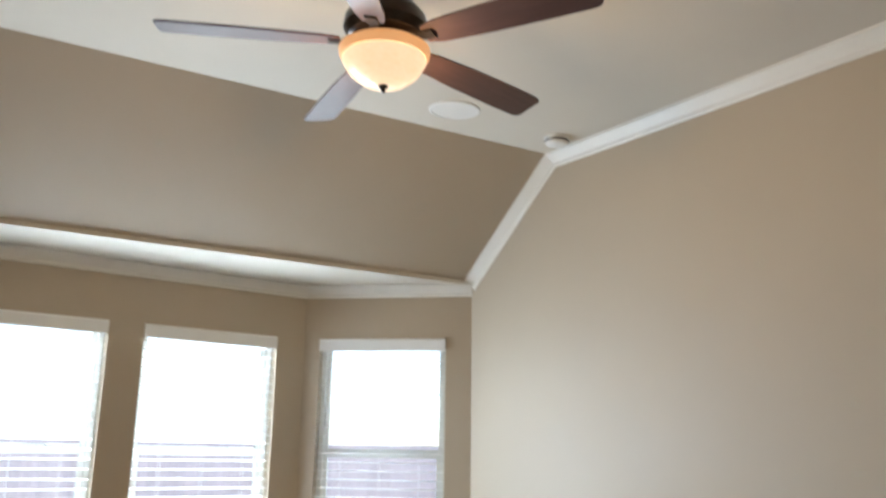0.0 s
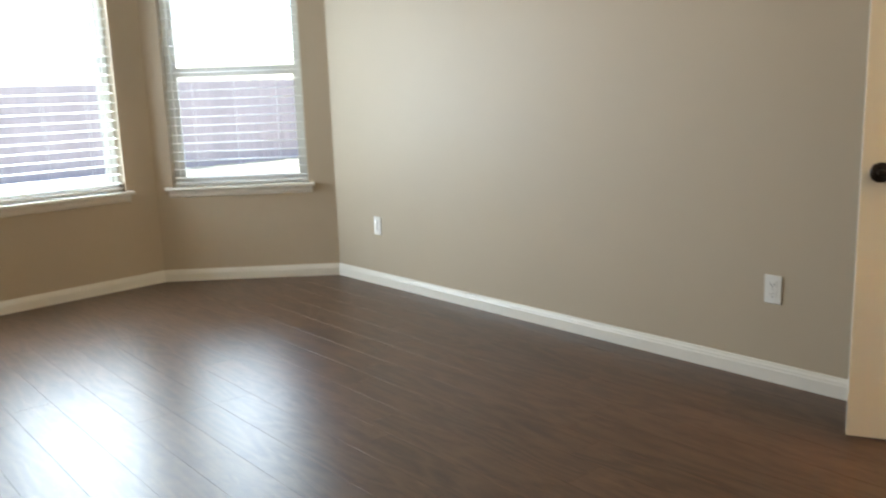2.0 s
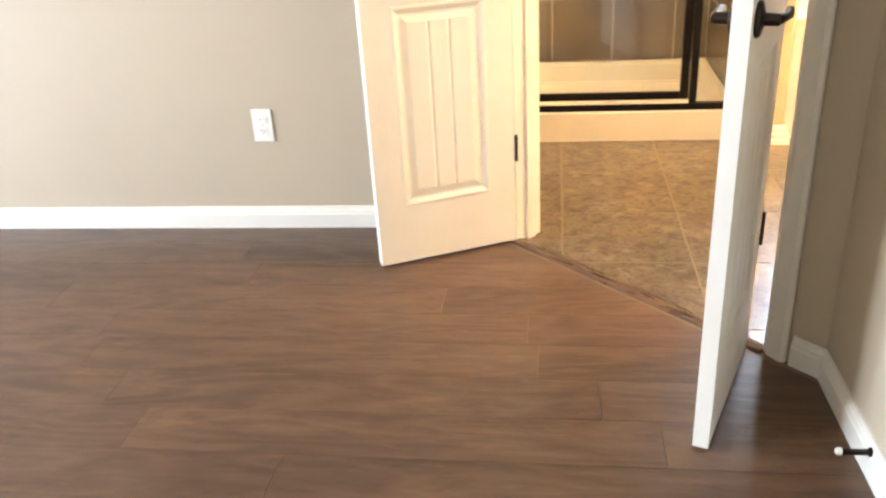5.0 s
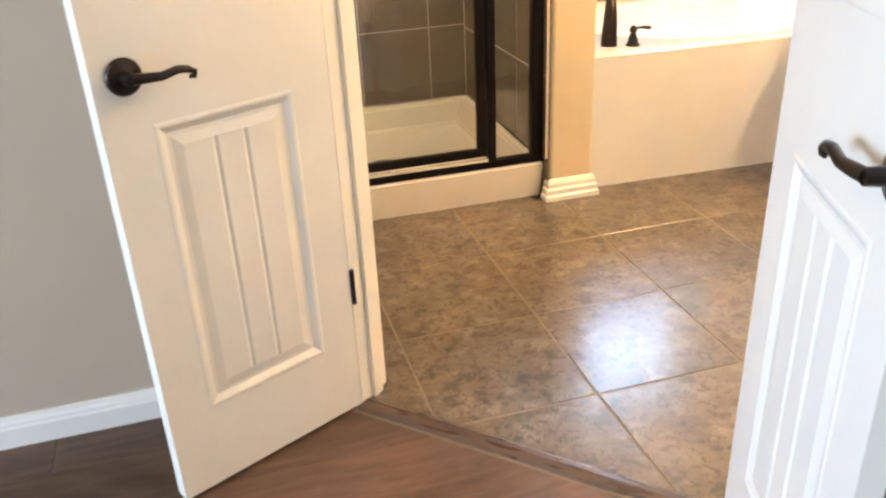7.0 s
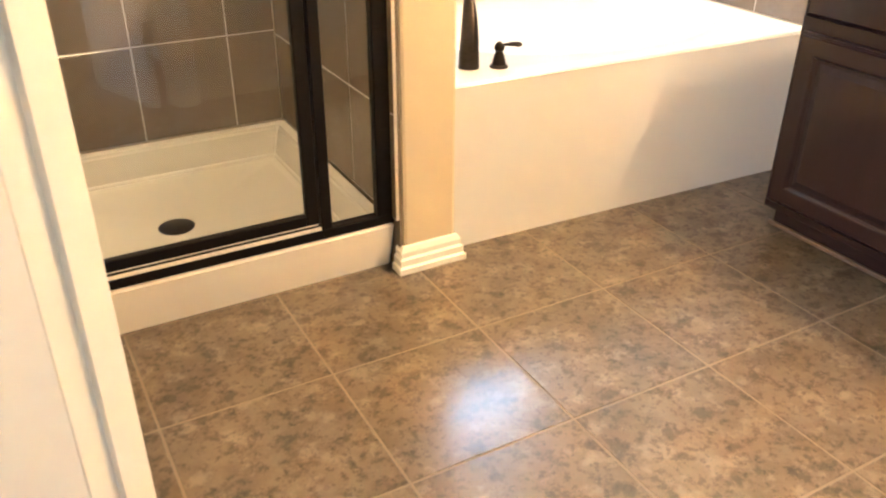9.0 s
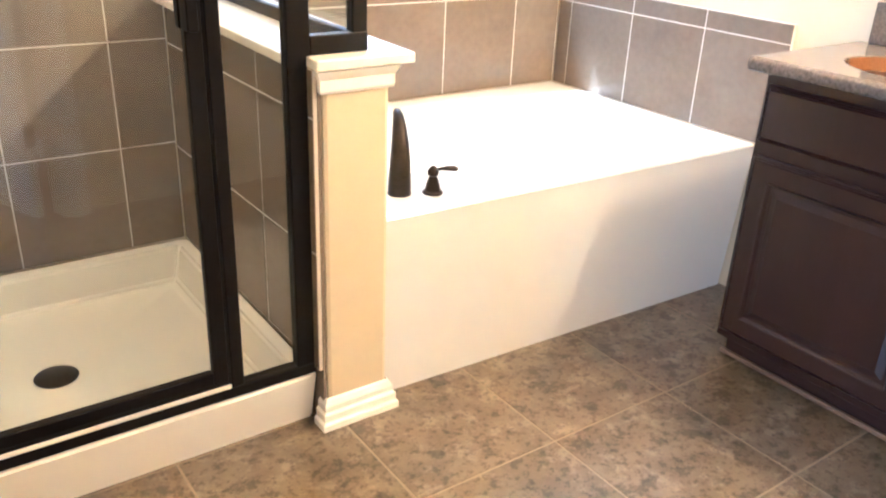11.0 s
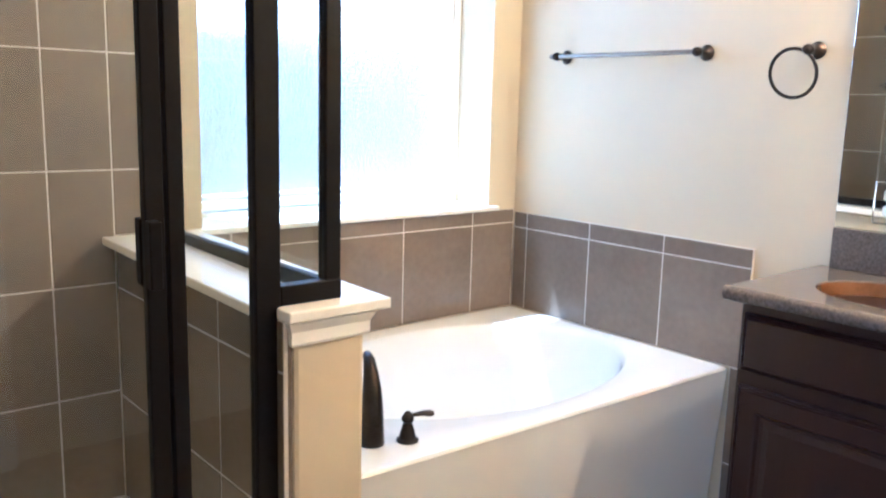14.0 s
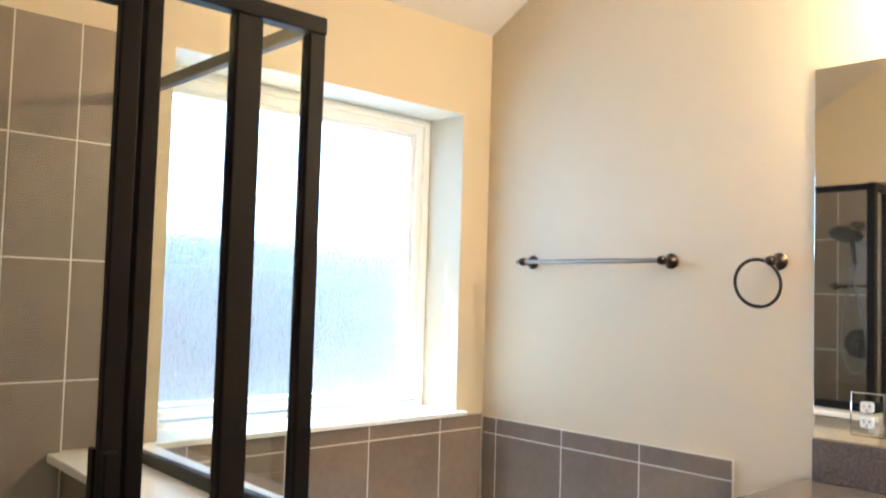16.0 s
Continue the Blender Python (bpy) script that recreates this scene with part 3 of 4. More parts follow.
def blind(m, w, h):
    b = thing("window_blind", m, "white slatted blind, lowered with open slats", "blind", "bay blinds")
    a = w / 2 - 0.004
    v = part("valance", sweep(bmesh.new(), [(-a, -0.004, h - 0.092), (a, -0.004, h - 0.092)], (0, -1, 0),
                              [(0, 0), (0.0, 0.010), (0.010, 0.014), (0.075, 0.014), (0.084, 0.008), (0.090, 0.008), (0.090, 0)]), SLATM, b, "white blind valance")
    part("headrail", boxes((-a, 0.005, h - 0.052, a, 0.060, h - 0.004)), SLATM, b)
    k = bmesh.new()
    pr = [(-0.024, -0.003), (-0.012, 0.0), (0, 0.001), (0.012, 0.0), (0.024, -0.003)]
    rows = [[k.verts.new((x, y, z + dz)) for y, z in pr for dz in (0,)] for x in (-a + 0.006, a - 0.006)]
    rows2 = [[k.verts.new((x, y, z + 0.0028)) for y, z in pr] for x in (-a + 0.006, a - 0.006)]
    for r in (rows, rows2):
        for i in range(4):
            k.faces.new((r[0][i], r[0][i + 1], r[1][i + 1], r[1][i]))
    for e in (0, 1):
        for i in range(4):
            k.faces.new((rows[e][i], rows[e][i + 1], rows2[e][i + 1], rows2[e][i]))
    for i in (0, 4):
        k.faces.new((rows[0][i], rows[1][i], rows2[1][i], rows2[0][i]))
    bmesh.ops.recalc_face_normals(k, faces=k.faces)
    z, top = 0.075, h - 0.10
    n = int((top - z) / 0.0560)
    first = part("slat", k, SLATM, b, "", False, pose(0, 0.035, z, 2))
    for i in range(1, n):
        o = first.copy()
        scene.collection.objects.link(o)
        o.matrix_basis = pose(0, 0.035, z + i * (top - z) / (n - 1), 2 + 1.2 * math.sin(i * 1.7), 0.15 * math.sin(i * 2.3))
    part("bottom_rail", boxes((-a + 0.006, 0.012, 0.030, a - 0.006, 0.058, 0.046), bevel=0.004), SLATM, b)
    for s in (-0.27, 0.0, 0.27):
        for y in (0.009, 0.061):
            part("ladder_cord", tube(bmesh.new(), [(s * w / 0.89, y, 0.04), (s * w / 0.89, y, h - 0.05)], 0.0011, 6), SLATM, b)
    part("wand", tube(bmesh.new(), [(-a + 0.09, -0.012, h - 0.09), (-a + 0.092, -0.012, h - 0.62)], 0.004, 8), SLATM, b)


for m, (x0, x1, z0, z1), nm in ((BAYC, HOLE_C, "window_1"), (BAYB, HOLES_B[1], "window_2"), (BAYB, HOLES_B[0], "window_3")):
    mm = m @ pose((x0 + x1) / 2, 0, z0)
    bay_window(nm, mm, x1 - x0, z1 - z0, "white vinyl single-hung window with moulded sill")
    blind(mm, x1 - x0, z1 - z0)


# ---------------------------------------------------------------- outlets, ceiling things, fan
def outlet(m, label):
    o = thing("wall_outlet", m, label, "outlet", "bedroom wall outlets")
    part("cover_plate", boxes((-0.037, -0.006, -0.060, 0.037, 0, 0.060), bevel=0.0025), PLASTIC, o)
    for z in (-0.021, 0.021):
        f = part("socket", boxes((-0.017, -0.0085, z - 0.014, 0.017, -0.005, z + 0.014), bevel=0.0015), PLASTIC, o)
        part("slot", boxes((-0.008, -0.0092, z - 0.002, -0.006, -0.0084, z + 0.007), (0.006, -0.0092, z - 0.002, 0.008, -0.0084, z + 0.006),
                           (-0.002, -0.0092, z - 0.010, 0.002, -0.0084, z - 0.006)), SLOT, f)
    part("screw", lathe(bmesh.new(), [(0, 0), (0.003, 0), (0.002, 0.0012), (0, 0.0015)], 10), ALU, o, "", False, pose(0, -0.006, 0, 90))
    return o


outlet(pose(-3.333, W1 + NORTH * 0.473, 0.396), "white duplex outlet plate low on the taupe wall near the bay")
outlet(pose(-0.610, W1 + NORTH * 3.203, 0.397), "white duplex outlet plate low on the taupe wall near the door")

sp = thing("ceiling_speaker", pose(-2.504, 1.121, FLAT - FALL * 0.336, 0, math.degrees(math.atan(FALL))) @ Matrix.Scale(1.28, 4), "round white flush ceiling speaker", "speaker")
part("rim", lathe(bmesh.new(), [(0.108, 0), (0.112, -0.001), (0.112, -0.005), (0.104, -0.008), (0.100, -0.006), (0.100, 0)], 40), PLASTIC, sp, "", True)
part("grille", lathe(bmesh.new(), [(0, -0.005), (0.100, -0.004), (0.100, -0.001), (0, -0.001)], 40), PLASTIC, sp, "", True)
sm = thing("smoke_detector", pose(-2.545, 1.862, FLAT - FALL * 0.295, 0, math.degrees(math.atan(FALL))) @ Matrix.Scale(1.15, 4), "round white smoke detector on the ceiling", "smoke detector")
part("base", lathe(bmesh.new(), [(0, 0), (0.068, 0), (0.068, -0.010), (0.062, -0.012), (0, -0.012)], 32), PLASTIC, sm, "", True)
part("cover", lathe(bmesh.new(), [(0.060, -0.012), (0.062, -0.030), (0.054, -0.040), (0.030, -0.044), (0, -0.044)], 32), PLASTIC, sm, "", True)
part("vent", lathe(bmesh.new(), [(0.063, -0.018), (0.0635, -0.018), (0.0635, -0.024), (0.063, -0.024)], 32), SLOT, sm)

FZ = 2.914
fan = thing("ceiling_fan", pose(-1.364, 0.150, FLAT - FALL * 1.476) @ Matrix.Scale(1.05, 4), "dark five-blade ceiling fan with a lit bowl light", "ceiling fan")
dz = (FZ - FLAT + FALL * 1.476) / 1.05
part("canopy", lathe(bmesh.new(), [(0, 0), (0.075, 0), (0.075, -0.015), (0.05, -0.055), (0.02, -0.07), (0, -0.07)], 32), BRONZE, fan, "", True)
part("downrod", tube(bmesh.new(), [(0, 0, -0.06), (0, 0, dz + 0.15)], 0.013, 16), BRONZE, fan, "", True)
part("motor_housing", lathe(bmesh.new(), [(0, dz + 0.17), (0.05, dz + 0.165), (0.11, dz + 0.145), (0.145, dz + 0.10), (0.15, dz + 0.06), (0.13, dz + 0.03), (0.09, dz + 0.02),
                                         (0.085, dz - 0.01), (0.10, dz - 0.03), (0, dz - 0.03)], 40), BRONZE, fan, "dark bronze motor housing", True)
FAN_TURN = 32
for i in range(5):
    a = FAN_TURN + 72 * i
    bm = bmesh.new()
    outline = [(0.16, 0.040), (0.22, 0.055), (0.40, 0.066), (0.62, 0.071), (0.755, 0.070), (0.776, 0.064), (0.785, 0.050)]
    pts = outline + [(x, -y) for x, y in outline[::-1]]
    lo, hi = [bm.verts.new((x, y, 0)) for x, y in pts], [bm.verts.new((x, y, 0.008)) for x, y in pts]
    for q in range(len(pts)):
        r = (q + 1) % len(pts)
        bm.faces.new((lo[q], lo[r], hi[r], hi[q]))
    bm.faces.new(lo[::-1])
    bm.faces.new(hi)
    bmesh.ops.recalc_face_normals(bm, faces=bm.faces)
    b = part("blade", bm, BLADE, fan, "dark wood-look fan blade", False, pose(0, 0, dz, 0, 0, a) @ pose(0, 0, 0, -13))
    part("blade_iron", boxes((0.08, -0.016, -0.006, 0.17, 0.016, -0.0005), (0.15, -0.022, -0.006, 0.20, 0.022, -0.0005), bevel=0.002), BRONZE, b)
part("bowl_rim", lathe(bmesh.new(), [(0.142, dz - 0.016), (0.152, dz - 0.018), (0.163, dz - 0.026), (0.161, dz - 0.042), (0.152, dz - 0.060), (0.147, dz - 0.060), (0.150, dz - 0.040)], 48),
     RIMG, fan, "amber glass rim of the bowl", True).visible_shadow = False
part("bowl", lathe(bmesh.new(), [(0.149, dz - 0.058), (0.150, dz - 0.064), (0.145, dz - 0.075), (0.125, dz - 0.110),
                                 (0.085, dz - 0.142), (0.045, dz - 0.156), (0.014, dz - 0.160), (0, dz - 0.160)], 48), BOWL, fan, "glowing amber alabaster glass bowl", True).visible_shadow = False
part("finial", lathe(bmesh.new(), [(0, dz - 0.155), (0.018, dz - 0.158), (0.016, dz - 0.166), (0.008, dz - 0.172), (0.007, dz - 0.182), (0, dz - 0.186)], 20), BRONZE, fan, "", True)


# ---------------------------------------------------------------- bathroom: pony wall, shower
PX0, PX1, PY0 = 1.257, 1.431, 2.993
structure("wall_pony", boxes((PX0, PY0, -0.05, PX1, YN, 0.9245), bevel=0.012), BATHP, "cream painted half wall between shower and tub")
structure("wall_tile_return", boxes((1.2490, 2.999, 0, 1.2568, YN - 0.012, 0.9245)), TILEW, "taupe tile edge on the half wall")
bm = boxes((1.238, 2.973, 0.925, 1.486, 3.075, 0.949), (1.200, 3.075, 0.925, 1.486, YN - 0.0125, 0.949), bevel=0.004)
for v in bm.verts:
    v.co.z += 0.017 * (v.co.y - 2.973)
structure("trim_pony_cap", bm, CAPM, "cream marble cap on the half wall")
RING = [(PX0 - 0.001, PY0 + 0.03, 0), (PX0 - 0.001, PY0 - 0.001, 0), (PX1 + 0.001, PY0 - 0.001, 0), (PX1 + 0.001, PY0 + 0.038, 0)]
structure("trim_pony_neck", sweep(bmesh.new(), [(x, y, 0.871) for x, y, z in RING[::-1]], (0, 0, 1),
                                  [(0, 0), (0.005, 0.002), (0.007, 0.008), (0.007, 0.032), (0.012, 0.042), (0.017, 0.053), (0, 0.053)]), TRIM, "cream moulding under the cap")
structure("baseboard_pony", sweep(bmesh.new(), RING[::-1], (0, 0, 1),
          [(0, 0), (0.024, 0), (0.024, 0.018), (0.018, 0.024), (0.018, 0.044), (0.012, 0.050), (0.012, 0.066), (0.005, 0.080), (0, 0.085)]), TRIM, "cream moulded baseboard round the half wall's end")

pan = thing("shower_pan", pose(0.735, 3.49, 0), "cream acrylic shower pan with raised curb", "shower pan")
bm = bmesh.new()
X0, X1, Y0, Y1 = XW + 0.002 - 0.735, 1.2440 - 0.735, 3.020 - 3.49, YN - 0.0125 - 3.49
rings = []
for off, z, fo in ((0, 0, 0), (0, 0.166, 0), (0.030, 0.168, 0), (0.045, 0.160, 0), (0.075, 0.062, 0), (0.10, 0.052, 0)):
    f0 = {0: 0, 0.030: 0.055, 0.045: 0.085, 0.075: 0.11, 0.10: 0.13}[off]
    zf = min(z, 0.150)
    f0 += 0.034 if z == 0 else 0
    rings.append([bm.verts.new(c) for c in ((X0 + off, Y0 + f0, zf), (X1 - off, Y0 + f0, zf), (X1 - off, Y1 - off, z), (X0 + off, Y1 - off, z))])
for a, b in zip(rings, rings[1:]):
    for i in range(4):
        j = (i + 1) % 4
        bm.faces.new((a[i], a[j], b[j], b[i]))
c = bm.verts.new((0, 0.06, 0.036))
for i in range(4):
    bm.faces.new((rings[-1][i], rings[-1][(i + 1) % 4], c))
bm.faces.new(rings[0][::-1])
bmesh.ops.recalc_face_normals(bm, faces=bm.faces)
bmesh.ops.bevel(bm, geom=[e for e in bm.edges if max(v.co.z for v in e.verts) > 0.05], offset=0.008, segments=3, affect="EDGES")
part("basin", bm, PANM, pan, "", True)
part("drain", lathe(bmesh.new(), [(0, 0.040), (0.055, 0.040), (0.057, 0.043), (0.050, 0.046), (0, 0.046)], 32), BRONZE, pan, "dark bronze drain", True, pose(-0.021, 0.032, 0))

enc = thing("shower_enclosure", pose(0.735, 3.02, 0.15), "black framed glass shower enclosure with hinged door", "shower enclosure")


def rail(x0, y0, z0, x1, y1, z1, name, parent=enc, mat=None):
    o = (0.735, 3.02, 0.15)
    return part(name, boxes((x0 - o[0], y0 - o[1], z0 - o[2], x1 - o[0], y1 - o[1], z1 - o[2]), bevel=0.003 if mat is None else 0.0), mat or BLACKF, parent)


FT = 1.968
rail(0.222, 3.025, 0.151, 1.244, 3.065, 0.180, "bottom_track")
rail(0.222, 3.023, FT - 0.035, 1.392, 3.061, FT, "top_rail")
rail(1.021, 3.025, 0.180, 1.052, 3.059, FT - 0.035, "post")
rail(1.193, 3.025, 0.180, 1.248, 3.061, FT - 0.035, "post")
rail(1.248, 3.025, 0.9505, 1.392, 3.061, 0.992, "notch_track")
rail(1.354, 3.026, 0.992, 1.391, 3.061, FT - 0.035, "corner_post")
rail(1.358, 3.061, 0.952, 1.386, YN - 0.0125, 0.989, "return_track")
rail(1.358, 3.061, FT - 0.032, 1.386, YN - 0.001, FT - 0.004, "return_top_rail")
rail(1.358, YN - 0.034, 0.989, 1.386, YN - 0.012, FT - 0.032, "wall_channel")
rail(0.222, 3.028, 0.180, 0.252, 3.059, FT - 0.035, "wall_channel")
fix = [rail(1.050, 3.037, 0.176, 1.195, 3.043, FT - 0.033, "pane", mat=SHOWERG), rail(1.246, 3.037, 0.988, 1.356, 3.043, FT - 0.033, "pane", mat=SHOWERG),
       rail(1.369, 3.059, 0.986, 1.375, YN - 0.030, FT - 0.030, "pane", mat=SHOWERG)]
dr = rail(0.980, 3.029, 0.200, 1.016, 3.055, FT - 0.042, "door")
rail(0.256, 3.029, 0.200, 0.292, 3.055, FT - 0.042, "stile", dr)
rail(0.292, 3.029, 0.200, 0.980, 3.055, 0.232, "lower_rail", dr)
rail(0.292, 3.029, FT - 0.076, 0.980, 3.055, FT - 0.042, "upper_rail", dr)
rail(0.250, 3.023, 0.182, 1.018, 3.028, 0.191, "sweep_strip", dr, TRIM)
fix.append(rail(0.290, 3.039, 0.230, 0.982, 3.045, FT - 0.074, "door_pane", dr, SHOWERG))
rail(0.978, 3.003, 1.020, 1.001, 3.029, 1.145, "handle", dr)
rail(0.978, 3.055, 1.020, 1.001, 3.081, 1.145, "handle", dr)
for f in fix:
    f.visible_shadow = False

# shower fittings on the end wall
sh = thing("shower_set", pose(XW + 0.012, 3.52, 1.85), "bronze shower head with hand shower and hose", "shower set")
part("arm", tube(bmesh.new(), [(0, 0, 0.03), (0.06, 0, 0.045), (0.12, 0, 0.03), (0.15, 0, 0.0)], 0.011), BRONZE, sh, "", True)
part("flange", lathe(bmesh.new(), [(0, 0), (0.03, 0), (0.026, 0.01), (0.012, 0.014), (0, 0.014)], 24), BRONZE, sh, "", True, pose(0, 0, 0.03, 0, 90))
part("shower_head", lathe(bmesh.new(), [(0, 0.05), (0.016, 0.048), (0.03, 0.02), (0.085, 0.004), (0.09, -0.008), (0.082, -0.014), (0, -0.014)], 32), BRONZE, sh, "", True, pose(0.20, 0, -0.03, 0, -25))
part("hand_shower", tube(bmesh.new(), [(0.16, -0.01, -0.02), (0.14, -0.015, -0.10), (0.13, -0.02, -0.20)], [0.016, 0.013, 0.010]), BRONZE, sh, "", True)
part("hose", tube(bmesh.new(), [(0.13 - 0.07 * math.sin(math.pi * u / 24), -0.02 + 0.09 * math.sin(math.pi * u / 12) * (1 - 0.3 * u / 24) + 0.03 * u / 24, -0.20 - 0.62 * math.sin(math.pi * u / 24)) for u in range(25)],
                  0.007, 8), CHROME, sh, "", True)
vv = thing("shower_valve", pose(XW + 0.012, 3.52, 1.20, 0, 90), "round bronze shower valve with lever on tile", "shower valve")
part("plate", lathe(bmesh.new(), [(0, 0), (0.085, 0), (0.082, 0.008), (0.04, 0.014), (0.028, 0.03), (0, 0.03)], 36), BRONZE, vv, "", True)
part("lever", tube(bmesh.new(), [(0, 0, 0.03), (0, 0, 0.055), (0.03, 0, 0.06), (0.08, 0, 0.058)], [0.018, 0.015, 0.008, 0.006]), BRONZE, vv, "", True)
sb = thing("grab_bar", pose(XW + 0.012, 3.50, 1.53), "slim bronze towel bar on the shower tile", "towel bar")
part("bar", tube(bmesh.new(), [(0.05, -0.16, 0), (0.05, 0.16, 0)], 0.007), BRONZE, sb, "", True)
for y in (-0.16, 0.16):
    part("post", lathe(bmesh.new(), [(0, 0), (0.022, 0), (0.018, 0.012), (0.010, 0.02), (0.010, 0.055), (0, 0.058)], 20), BRONZE, sb, "", True, pose(0, y, 0, 0, 90))

# ---------------------------------------------------------------- tub
tub = thing("bathtub", pose(2.155, 3.50, 0), "glossy white drop-in bathtub with plain skirt", "bathtub")
bm = bmesh.new()
tx0, tx1, ty0, ty1, TZ = 1.434 - 2.155, XE - 0.0125 - 2.155, 3.006 - 3.50, YN - 0.0125 - 3.50, 0.540
N = 64
cx, cy, ra, rb = 0.03, -0.018, 0.610, 0.412


def on_rect(a, ins):
    dx, dy = math.cos(a) * ra, math.sin(a) * rb
    k = min(((tx1 - ins - cx) if dx > 0 else (cx - tx0 - ins)) / max(abs(dx), 1e-6), ((ty1 - ins - cy) if dy > 0 else (cy - ty0 - ins)) / max(abs(dy), 1e-6))
    return cx + dx * k, cy + dy * k


angs = sorted([2 * math.pi * i / N for i in range(N)] + [math.atan2((y - cy) / rb, (x - cx) / ra) % (2 * math.pi) for x in (tx0, tx1) for y in (ty0, ty1)])
rings = []
for ins, z in ((0.0, TZ - 0.008), (0.006, TZ)):
    rings.append([bm.verts.new((*on_rect(a, ins), z)) for a in angs])
for s, z in ((1.0, TZ), (0.985, TZ - 0.004), (0.965, TZ - 0.022), (0.93, TZ - 0.12), (0.88, TZ - 0.26), (0.80, TZ - 0.36), (0.68, TZ - 0.395), (0.3, TZ - 0.40)):
    rings.append([bm.verts.new((cx + ra * s * math.cos(a), cy + rb * s * math.sin(a), z)) for a in angs])
for a, b in zip(rings, rings[1:]):
    for i in range(len(angs)):
        j = (i + 1) % len(angs)
        bm.faces.new((a[i], a[j], b[j], b[i]))
bm.faces.new(rings[-1])
bmesh.ops.recalc_face_normals(bm, faces=bm.faces)
part("basin", bm, ACRYL, tub, "", True)
skirt = boxes((tx0, ty0 + 0.002, 0, tx1, ty0 + 0.020, TZ - 0.009))
for v in skirt.verts:
    v.co.y += 0.038 * (1 - v.co.z / TZ)
part("skirt", skirt, ACRYL, tub)
# the front runs slightly out of square, towards the vanity
for piece in tub.children:
    for v in piece.data.vertices:
        if v.co.y < ty0 + 0.06:
            v.co.y -= 0.047 * (v.co.x - tx0) / (tx1 - tx0)
part("overflow", lathe(bmesh.new(), [(0, 0), (0.032, 0), (0.03, 0.008), (0, 0.01)], 24), BRONZE, tub, "", True, pose(cx - ra * 0.91, 0.0, TZ - 0.16, 0, 80))

fa = thing("tub_spout", pose(1.556, 3.140, TZ) @ Matrix.Scale(0.88, 4), "tall tapered oil-rubbed bronze tub spout", "tub spout")
bm = tube(bmesh.new(), [(0, 0, 0), (0, 0, 0.05), (0.004, 0.004, 0.10), (0.008, 0.012, 0.15), (0.015, 0.028, 0.19), (0.028, 0.055, 0.22), (0.045, 0.09, 0.225), (0.06, 0.12, 0.21)],
          [0.036, 0.034, 0.031, 0.027, 0.022, 0.017, 0.013, 0.010], 20)
part("neck", bm, BRONZE, fa, "", True)
part("flange", lathe(bmesh.new(), [(0, 0), (0.036, 0), (0.037, 0.005), (0.032, 0.010), (0.030, 0.012), (0, 0.012)], 28), BRONZE, fa, "", True)


def deck_tap(x, y, turn):
    h = thing("deck_tap", pose(x, y, TZ, 0, 0, turn) @ Matrix.Scale(0.82, 4), "oil-rubbed bronze lever tap on the tub deck", "tap", "tub taps")
    part("body", lathe(bmesh.new(), [(0, 0), (0.034, 0), (0.034, 0.006), (0.026, 0.012), (0.022, 0.030), (0.016, 0.050), (0.013, 0.058), (0.019, 0.064), (0.019, 0.076), (0.012, 0.086), (0.006, 0.092), (0, 0.093)], 28),
         BRONZE, h, "", True)
    part("lever", tube(bmesh.new(), [(0, 0, 0.078), (0.02, 0, 0.080), (0.045, 0, 0.082), (0.07, 0, 0.080), (0.082, 0, 0.079)], [0.008, 0.006, 0.0085, 0.011, 0.006], 14, 0.55), BRONZE, h, "", True)


deck_tap(1.638, 3.103, -22)

# ---------------------------------------------------------------- bathroom window
wn_ = thing("window_4", pose(2.110, YN, 0.962), "large frosted bathroom window with deep reveal", "window", kind="structure")
a, h = 0.600, 1.166
def surround(o, w, y0, y1):
    """A mitre-less square frame, o inside the opening, w wide, from depth y0 to y1."""
    return boxes((-a + o, y0, o, -a + o + w, y1, h - o), (a - o - w, y0, o, a - o, y1, h - o), (-a + o + w, y0, o, a - o - w, y1, o + w * 0.7), (-a + o + w, y0, h - o - w, a - o - w, y1, h - o), bevel=0.003)


part("window_frame", surround(0.0, 0.030, 0.195, 0.270), VINYL, wn_)
part("sash", surround(0.030, 0.034, 0.207, 0.262), VINYL, wn_)
part("glazing_bead", surround(0.064, 0.018, 0.222, 0.252), VINYL, wn_)
part("pane", boxes((-a + 0.080, 0.235, 0.060, a - 0.080, 0.240, h - 0.078)), FROST, wn_, "frosted glass with condensation").visible_shadow = False
part("window_sill", boxes((-a - 0.036, -0.032, -0.014, a + 0.036, -0.001, 0.004), (-a + 0.002, -0.001, -0.014, a - 0.002, 0.195, 0.004), bevel=0.004), TRIM, wn_)

# ---------------------------------------------------------------- towel bar, ring, mirror, vanity
POST = [(0, 0), (0.025, 0), (0.026, 0.006), (0.021, 0.012), (0.014, 0.022), (0.011, 0.040), (0.013, 0.048), (0.016, 0.060), (0.013, 0.072), (0.008, 0.078), (0, 0.080)]
tb = thing("towel_bar", pose(XE, 3.435, 1.547), "bronze towel bar on the cream wall", "towel bar")
part("bar", tube(bmesh.new(), [(-0.060, -0.31, 0), (-0.060, 0.33, 0)], 0.008, 16), CHROME, tb, "", True)
for y in (-0.30, 0.30):
    part("post", lathe(bmesh.new(), POST, 24), BRONZE, tb, "", True, pose(0, y, 0, 0, -90))
tr = thing("towel_ring", pose(XE, 2.770, 1.543), "bronze towel ring on the cream wall", "towel ring")
part("post", lathe(bmesh.new(), POST, 24), BRONZE, tr, "", True, pose(0, 0, 0, 0, -90))
